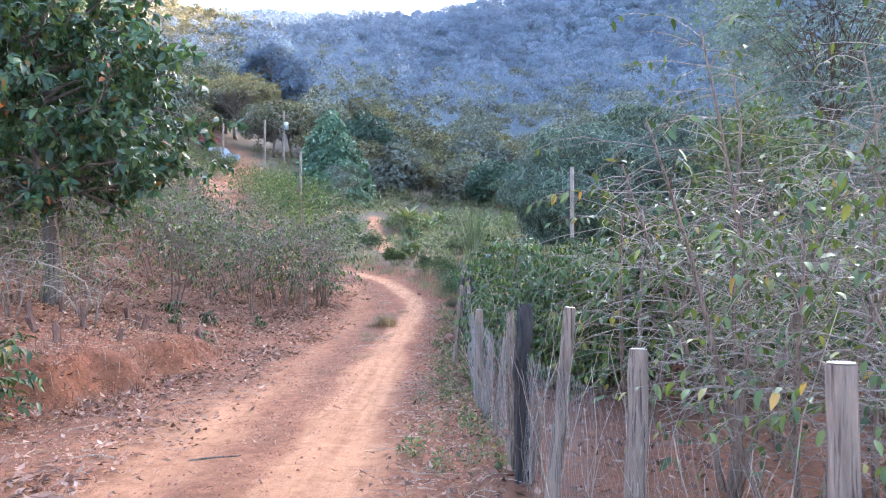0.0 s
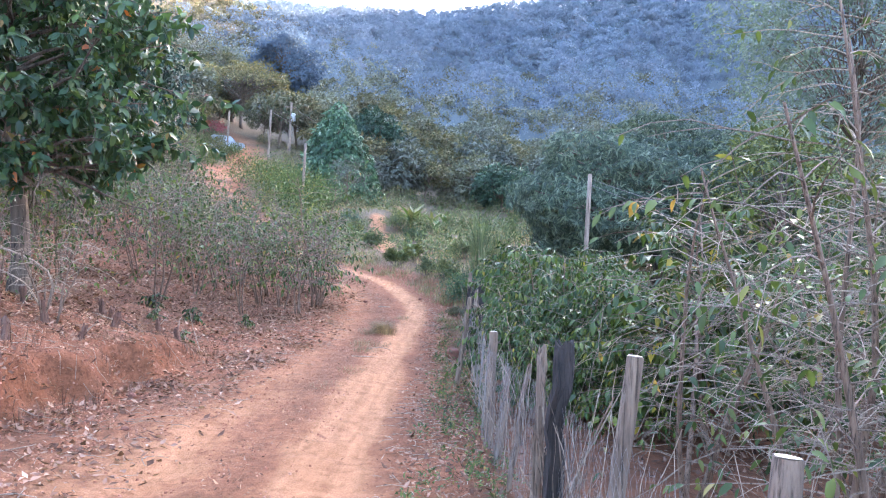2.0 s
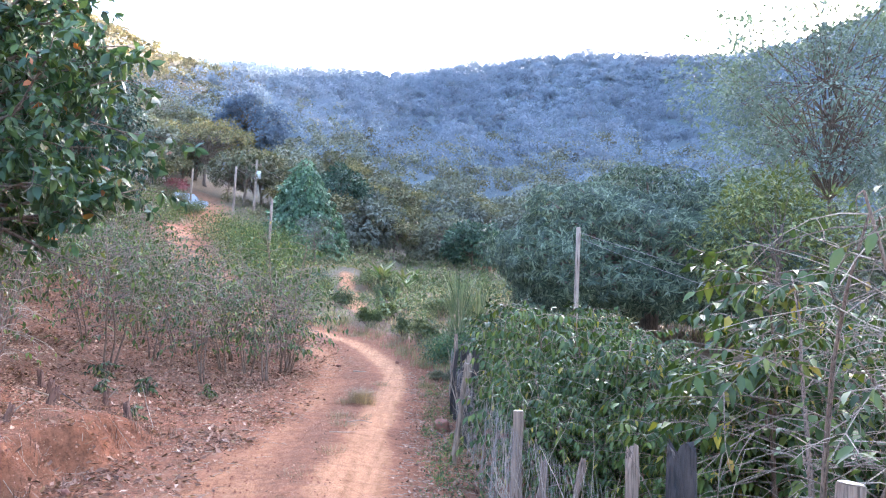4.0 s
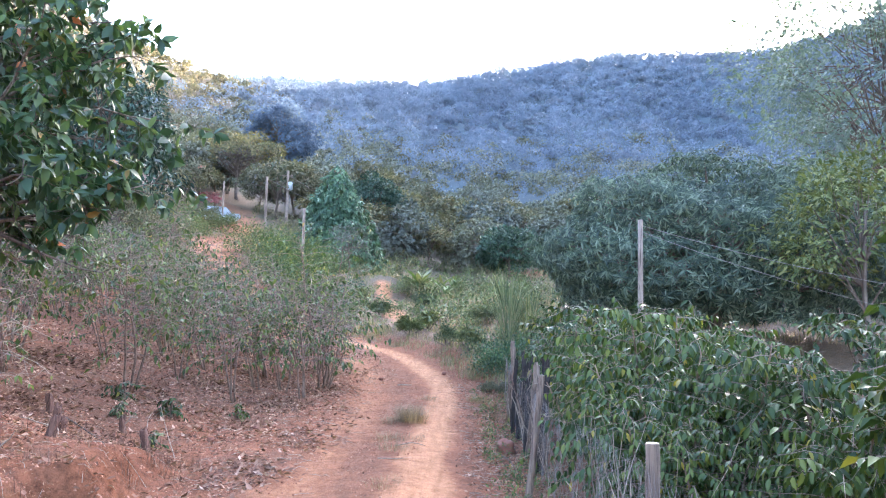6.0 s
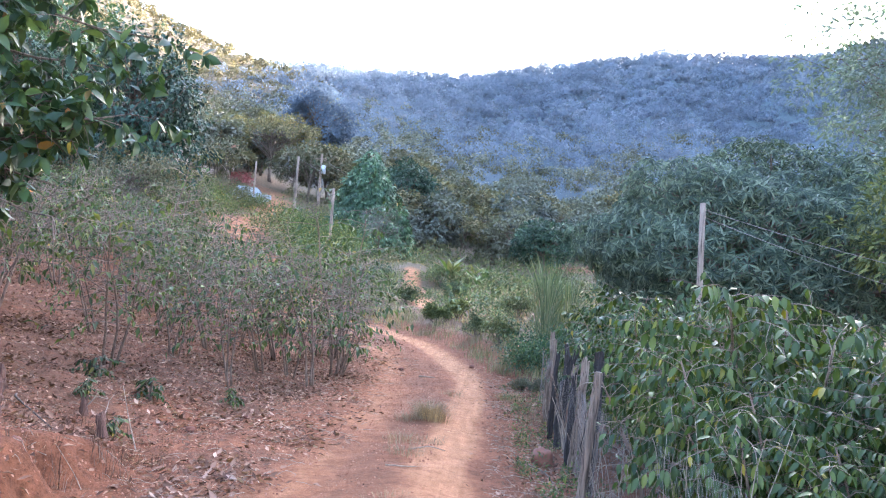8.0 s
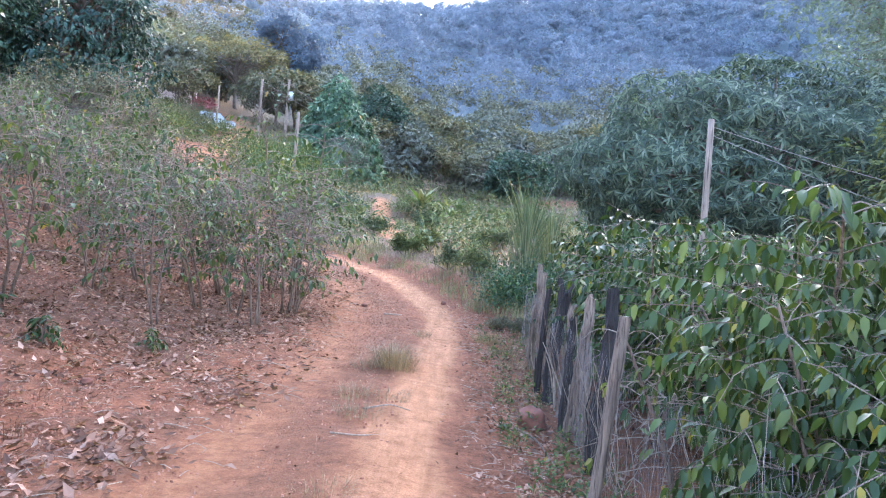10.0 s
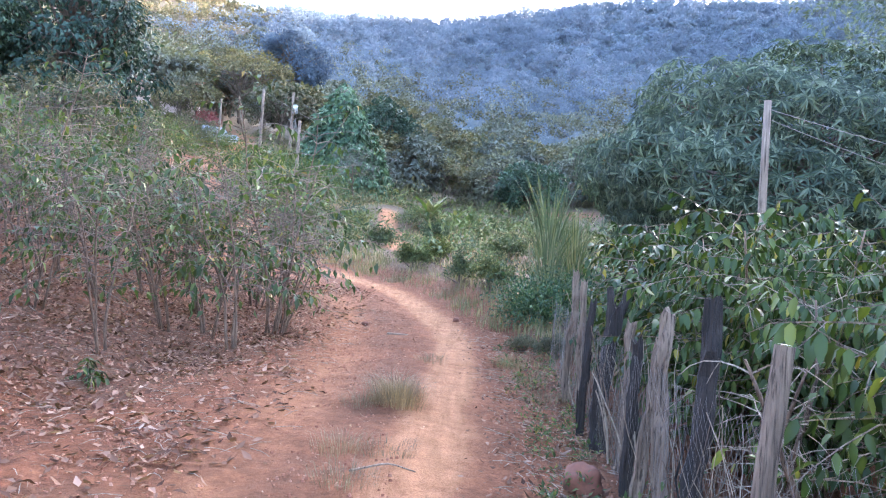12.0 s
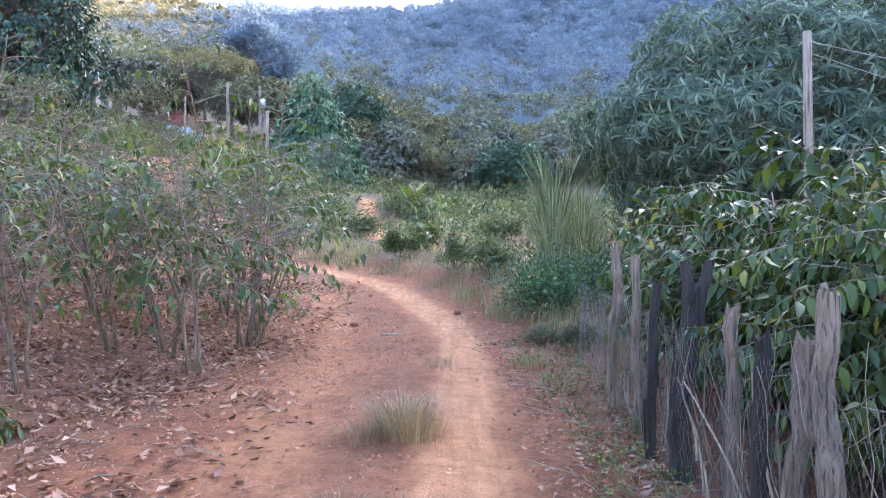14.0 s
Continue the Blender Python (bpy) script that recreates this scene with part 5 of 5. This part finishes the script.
tagged(mesh_part("twig_litter", joined(twigs), TWIG), "small dry twigs scattered over the ground", "twigs", kind="stuff")
sapling = coffee_shrub(740, "small green coffee sapling on bare earth", COFFEE, "coffee saplings", 0.34, 2, 1.0, 0.2, 0.09, True, 0.05)
planted([sapling], [(-4.4, 18.9), (-5.9, 16.9), (-4.9, 15.6), (-5.3, 18.0), (-6.4, 18.3)], rs, 0.8, 1.2)
young = coffee_shrub(741, "young green coffee shrub at the bank", COFFEE, "coffee saplings", 1.05, 3, 1.0, 0.4, 0.12, True, 0.09)
planted([young], [(-4.85, 8.2)], rs, 1, 1)

# ---- the fence ----
def fence_post(x, y, h, r, lean_x, lean_y, mat, seed, sawn, fork):
    rs2 = np.random.RandomState(seed)
    dark = mat is POST_DARK
    ob = thing("fence_post", ("charred dark forked fence post" if fork else "charred dark wooden fence post") if dark else ("weathered brown fence post with a sawn top" if sawn else "rough grey-brown split fence post"), "post", "posts of the field fence")
    ob.matrix_basis = Matrix.Translation((x, y, land_at(x, y)))
    n, sides = 13, 11
    t = np.linspace(0, 1, n)[:, None]
    line = (1 - t) * np.array((0, 0, -0.2)) + t * np.array((lean_x, lean_y, h))
    line[:, :2] += np.cumsum(rs2.normal(0, r * (0.06 if sawn else 0.24), (n, 2)), 0)
    v, f = tube(line, r * (1.08 - 0.16 * t[:, 0]) * rs2.uniform(0.94, 1.06, n), sides)
    groove = 1 + rs2.normal(0, 0.05 if sawn else 0.13, sides)
    knots = rs2.normal(0, 0.03 if sawn else 0.12, (n, sides))
    for i in range(n):
        ring = v[i * sides:(i + 1) * sides]
        v[i * sides:(i + 1) * sides] = line[i] + (ring - line[i]) * (groove + knots[i])[:, None]
    if not sawn:
        v[(n - 1) * sides:n * sides, 2] += rs2.uniform(-0.06, 0.03, sides)
        v[-1, 2] -= 0.06
    shaft = mesh_part("shaft", (v, f), mat, ob)
    if sawn:
        rim = v[(n - 1) * sides:n * sides]
        cap = np.concatenate([line[-1] + (rim - line[-1]) * 0.9 + (0, 0, 0.004), [rim.mean(0) + (0, 0, 0.006)]])
        mesh_part("cut_top", (cap, np.array([(i, (i + 1) % sides, sides) for i in range(sides)])), CUT, ob, "pale sawn top")
    if fork:
        for sx in (-1, 1):
            br = np.array([line[-3], line[-2] + (0.03 * sx, 0.01, 0.02), line[-1] + (0.06 * sx, 0.02, 0.02), line[-1] + (0.085 * sx, 0.03, 0.15)])
            mesh_part("fork", tube(br, (r * 0.8, r * 0.75, r * 0.62, r * 0.42), 8), mat, ob)
    for k in range(0 if sawn else 4):
        a, z0 = rs2.uniform(0, 6.28), rs2.uniform(0.1, 0.5) * h
        i = int(z0 / h * (n - 1))
        strip = np.stack([line[min(n - 1, i + q)] + np.array((math.cos(a), math.sin(a), 0)) * r * (1.12 + 0.1 * q) for q in range(5)])
        mesh_part("bark_strip", tube(strip, np.full(5, 0.006), 3), mat, ob)
    return ob


POSTS = ((1.27, 2.35, 1.42, 0.05, 0.0, 0.0, POST, 1), (0.93, 3.7, 1.27, 0.05, 0.06, 0.02, POST, 1), (0.72, 5.3, 1.4, 0.046, 0.19, 0.0, POST, 1), (0.69, 6.2, 1.38, 0.055, 0.04, 0.0, POST_DARK, 0), (0.63, 6.6, 1.3, 0.035, 0.0, 0.05, POST, 0),
         (0.47, 8.8, 0.9, 0.03, 0.1, 0.0, POST, 0), (0.5, 7.9, 1.02, 0.022, 0.14, 0.1, POST, 0), (0.43, 9.5, 1.17, 0.045, 0.0, 0.0, POST, 1), 
         (0.1, 14.0, 1.25, 0.04, 0.19, 0.0, POST, 1), (0.4, 15.55, 1.38, 0.058, 0.07, 0.05, POST_DARK, 0), (0.44, 16.4, 1.24, 0.052, 0.05, 0.0, POST, 0), (0.33, 16.6, 1.0, 0.04, 0.13, 0.1, POST, 0), (0.36, 16.98, 1.0, 0.04, 0.05, 0.0, POST_DARK, 0), (0.42, 17.6, 1.05, 0.04, 0.03, 0.0, POST, 0),
         (0.36, 18.3, 1.16, 0.066, 0.11, 0.03, POST_DARK, 0), (0.3, 18.8, 1.15, 0.035, 0.05, 0.0, POST_DARK, 0), (0.4, 19.45, 1.3, 0.04, -0.03, 0.0, POST, 0), (0.36, 20.3, 1.35, 0.045, 0.02, 0.0, POST, 0))
for k, (x, y, h, r, lx, ly, mat, sawn) in enumerate(POSTS):
    fence_post(x, y, h + (0.15 if y > 13 else 0), r, lx, ly, mat, 800 + k, bool(sawn), k == 14)


def fence_x(y):
    return np.interp(y, [2, 3.7, 6.2, 9.5, 15, 18.5, 23], [1.35, 0.96, 0.72, 0.44, 0.44, 0.42, 0.45])


def wire_netting(name, y0, y1, height, cell, seed, r=0.0007):
    rs2 = np.random.RandomState(seed)
    strands = []
    rows = int(height / cell)
    for sign in (-1, 1):
        for c in np.arange(y0 - height * 0.6, y1 + height * 0.6, cell * 1.15):
            q = np.arange(rows + 1)
            yy = c + sign * q * cell * 0.58 + rs2.normal(0, 0.006, rows + 1)
            ok = (yy > y0) & (yy < y1)
            if ok.sum() < 3:
                continue
            yy, zz = yy[ok], 0.03 + q[ok] * cell + rs2.normal(0, 0.006, ok.sum())
            xx = fence_x(yy) - 0.055 + 0.02 * np.sin(5 * yy + 3 * zz) + rs2.normal(0, 0.004, len(yy))
            strands.append(tube(np.stack([xx, yy, land(xx, yy) + zz], -1), np.full(len(yy), r), 3))
    ob = mesh_part(name, joined(strands), WIRE)
    return tagged(ob, "rusty wire netting nailed along the fence posts", "netting")


wire_netting("wire_netting", 2.2, 22.5, 1.0, 0.062, 850)


def stick_hedge(name, label, spans, n, seed, mat, r0=0.004, r1=0.011):
    """Dead sticks and vines woven upright through the netting."""
    rs2 = np.random.RandomState(seed)
    rods = []
    for k in range(n):
        a, b = spans[k % len(spans)]
        y = rs2.uniform(a, b)
        x = float(fence_x(y)) + rs2.normal(0, 0.04)
        h = rs2.uniform(0.45, 1.15)
        z0 = rs2.uniform(0, 0.25) if rs2.rand() < 0.75 else rs2.uniform(0.2, 0.6)
        line = bent(rs2, (x, y, land_at(x, y) + z0 - 0.05), (rs2.normal(0, 0.12), rs2.normal(0, 0.25), 1), h, 7, 0, 0.1)
        rods.append(tube(line, np.linspace(1, 0.5, 7) * rs2.uniform(r0, r1), 4))
    return tagged(mesh_part(name, joined(rods), mat), label, "sticks", kind="stuff")


def stick_panel(y0, y1, n, seed):
    """A stretch of dead sticks stood upright against the netting, each its own piece."""
    rs2 = np.random.RandomState(seed)
    ob = thing("stick_panel", "row of dead grey-brown sticks woven through the fence", "fence panel", "stick panels of the fence")
    x0 = float(fence_x(y0))
    ob.matrix_basis = Matrix.Translation((x0, y0, land_at(x0, y0)))
    for k in range(n):
        y = rs2.uniform(y0, y1)
        x = float(fence_x(y)) + rs2.normal(0, 0.04)
        line = bent(rs2, (x - x0, y - y0, land_at(x, y) - land_at(x0, y0) - 0.04 + max(0, rs2.normal(0, 0.15))), (rs2.normal(0, 0.12), rs2.normal(0, 0.2), 1), rs2.uniform(0.45, 1.15), 8, 0, 0.09)
        mesh_part("stick", tube(line, np.linspace(1, 0.5, 8) * rs2.uniform(0.003, 0.012), 4), STICK if rs2.rand() < 0.7 else TWIG, ob)


for k, (y0, y1, n) in enumerate(((16.7, 17.4, 5), (17.5, 18.2, 6), (18.7, 20.2, 6), (6.05, 6.5, 20))):
    stick_panel(y0, y1, n, 860 + k)
stick_hedge("dark_vines", "dark dead vines tangled on the fence", ((6.0, 6.4), (15.2, 15.7), (17.0, 18.3)), 50, 861, BARK, 0.002, 0.005)
stick_hedge("thin_vines", "thin grey vines hanging over the netting", ((2.5, 10.0), (10, 22)), 160, 862, TWIG, 0.002, 0.004)

# ---- poles, wires and the far homestead ----
def pole(x, y, top, r, label, box=False, name="utility_pole", depth=None):
    z = land_at(x, y)
    ob = thing(name, label, "pole")
    ob.matrix_basis = Matrix.Translation((x, y, z))
    h = top - z
    mesh_part("shaft", tube(np.linspace((0, 0, -0.4), (0.01 * h, 0, h), 5), np.linspace(r, r * 0.75, 5), 9), POLE, ob, smooth=True)
    if box:
        mesh_part("transformer", lathe([(0.02, h - 2.1), (0.25, h - 2.05), (0.26, h - 1.3), (0.2, h - 1.22), (0.05, h - 1.18)], 12), STEEL, ob, "pale grey transformer drum", True).location = (0.35, -0.1, 0)
        mesh_part("crossarm", tube([(-0.6, 0, h - 0.5), (0.6, 0, h - 0.5)], (0.06, 0.06), 5), POLE, ob)
    return ob


pole(-14.7, 62.3, 12.35, 0.11, "slim pale wooden utility pole by the road")
pole(-18.8, 88.6, 17.9, 0.17, "grey utility pole carrying a transformer", True)
pole(-22.8, 79.0, 15.0, 0.1, "slim pale utility pole near the homestead")
pole(-9.6, 50.5, 8.3, 0.1, "grey wooden pole standing in brush")
pole(3.6, 23.5, 4.12, 0.075, "weathered wooden pole carrying thin wires")
pole(-1.9, 95.0, 11.7, 0.1, "short grey wooden pole on the slope")
pole(8.5, 95.0, 11.0, 0.08, "thin grey post on the slope")


def cable(a, b, sag, r=0.006, label="thin slack overhead wire"):
    t = np.linspace(0, 1, 18)[:, None]
    line = np.array(a) * (1 - t) + np.array(b) * t
    line[:, 2] -= (4 * sag * t * (1 - t))[:, 0]
    tagged(mesh_part("overhead_wire", tube(line, np.full(18, r), 4), WIRE), label, "wire", "overhead wires")


cable((3.62, 23.5, 4.0), (13.0, 21.0, 1.9), 0.3)
cable((3.62, 23.5, 3.85), (13.0, 23.0, 1.3), 0.25)
cable((-1.9, 95, 11.5), (24, 78, 12.5), 0.8, 0.02)
cable((-1.9, 95, 11.2), (26, 82, 11.5), 0.8, 0.02)
cable((-1.9, 95, 11.5), (-18.7, 88.6, 17.5), 1.2, 0.02)
cable((-1.9, 95, 11.2), (-14.6, 62.3, 12.2), 1.0, 0.015)


def box_bm(x0, x1, y0, y1, z0, z1, bevel=0.03):
    bm = bmesh.new()
    bmesh.ops.create_cube(bm, size=1)
    for v in bm.verts:
        v.co = Vector((x0 + (v.co.x + .5) * (x1 - x0), y0 + (v.co.y + .5) * (y1 - y0), z0 + (v.co.z + .5) * (z1 - z0)))
    if bevel:
        bmesh.ops.bevel(bm, geom=list(bm.edges), offset=bevel, segments=2, affect='EDGES')
    return bm


def homestead(x, y, turn):
    ob = thing("house", "small pinkish plastered house behind the trees", "house")
    ob.matrix_basis = Matrix.Translation((x, y, land_at(x, y))) @ Matrix.Rotation(turn, 4, 'Z')
    part("wall", box_bm(-3, 3, -2, 2, -0.8, 2.5), PLASTER, ob)
    bm = bmesh.new()
    p = [bm.verts.new(c) for c in ((-3.4, -2.5, 2.45), (3.4, -2.5, 2.45), (3.4, 2.5, 2.45), (-3.4, 2.5, 2.45), (-3.4, 0, 3.6), (3.4, 0, 3.6))]
    for f in ((0, 1, 5, 4), (3, 4, 5, 2), (0, 4, 3), (1, 2, 5), (0, 3, 2, 1)):
        bm.faces.new([p[i] for i in f])
    part("roof", bm, ROOF, ob, "red clay roof")
    w = part("window", box_bm(0.8, 1.9, -2.05, -1.95, 0.9, 1.9, 0.01), GLASS_DARK, ob, "dark window")
    part("frame", box_bm(0.7, 2.0, -2.04, -1.97, 0.8, 0.9, 0.01), CUT, w)
    part("door", box_bm(-1.6, -0.7, -2.06, -1.95, -0.1, 2.0, 0.01), POST, ob, "brown wooden door")


homestead(-32.0, 91.0, 0.3)


def parked_car(x, y, turn):
    ob = thing("car", "pale parked car half hidden by brush", "car")
    ob.matrix_basis = Matrix.Translation((x, y, land_at(x, y))) @ Matrix.Rotation(turn, 4, 'Z')
    bm = box_bm(-2.0, 2.0, -0.82, 0.82, 0.3, 0.85, 0.12)
    part("body", bm, CAR_PAINT, ob)
    bm = box_bm(-1.5, 1.1, -0.74, 0.74, 0.8, 1.42, 0.1)
    for v in bm.verts:
        if v.co.z > 1.2:
            v.co.x = v.co.x * 0.72 - 0.05
            v.co.y *= 0.86
    part("cabin", bm, CAR_PAINT, ob)
    for sy in (-1, 1):
        bm = box_bm(-1.1, 0.75, -0.01, 0.01, 0.93, 1.25, 0)
        for v in bm.verts:
            if v.co.z > 1.2:
                v.co.x = v.co.x * 0.8
        part("side_window", bm, GLASS_DARK, ob, "dark side window").matrix_basis = Matrix.Translation((0, sy * 0.72, 0)) @ Matrix.Rotation(sy * 0.15, 4, 'X')
        for sx in (-1.25, 1.25):
            wheel = part("wheel", box_bm(-0.01, 0.01, -0.01, 0.01, -0.01, 0.01, 0), STEEL, ob)
            wheel.location = (sx, sy * 0.78, 0.31)
            v, f = lathe([(0.2, -0.1), (0.31, -0.08), (0.31, 0.08), (0.2, 0.1)], 16)
            mesh_part("tyre", (v[:, [0, 2, 1]], f), RUBBER, wheel, "black rubber tyre", True)
            v, f = lathe([(0.05, -0.105), (0.19, -0.1), (0.19, 0.1), (0.05, 0.105)], 12)
            mesh_part("rim", (v[:, [0, 2, 1]], f), STEEL, wheel, "grey steel rim", True)
    part("windscreen", box_bm(-0.01, 0.01, -0.6, 0.6, -0.2, 0.2, 0), GLASS_DARK, ob, "dark windscreen").matrix_basis = Matrix.Translation((0.98, 0, 1.12)) @ Matrix.Rotation(-0.75, 4, 'Y')


parked_car(-23.4, 79.5, 0.5)
tree("red_blossom_shrub", "shrub covered in red blossom by the house", BLOSSOM, -26.0, 85.0, seed=901, trunk_h=0.3, crown=(1.2, 1.0, 0.8), clumps=30, per=40, leaf=0.22, trunk_r=0.06)
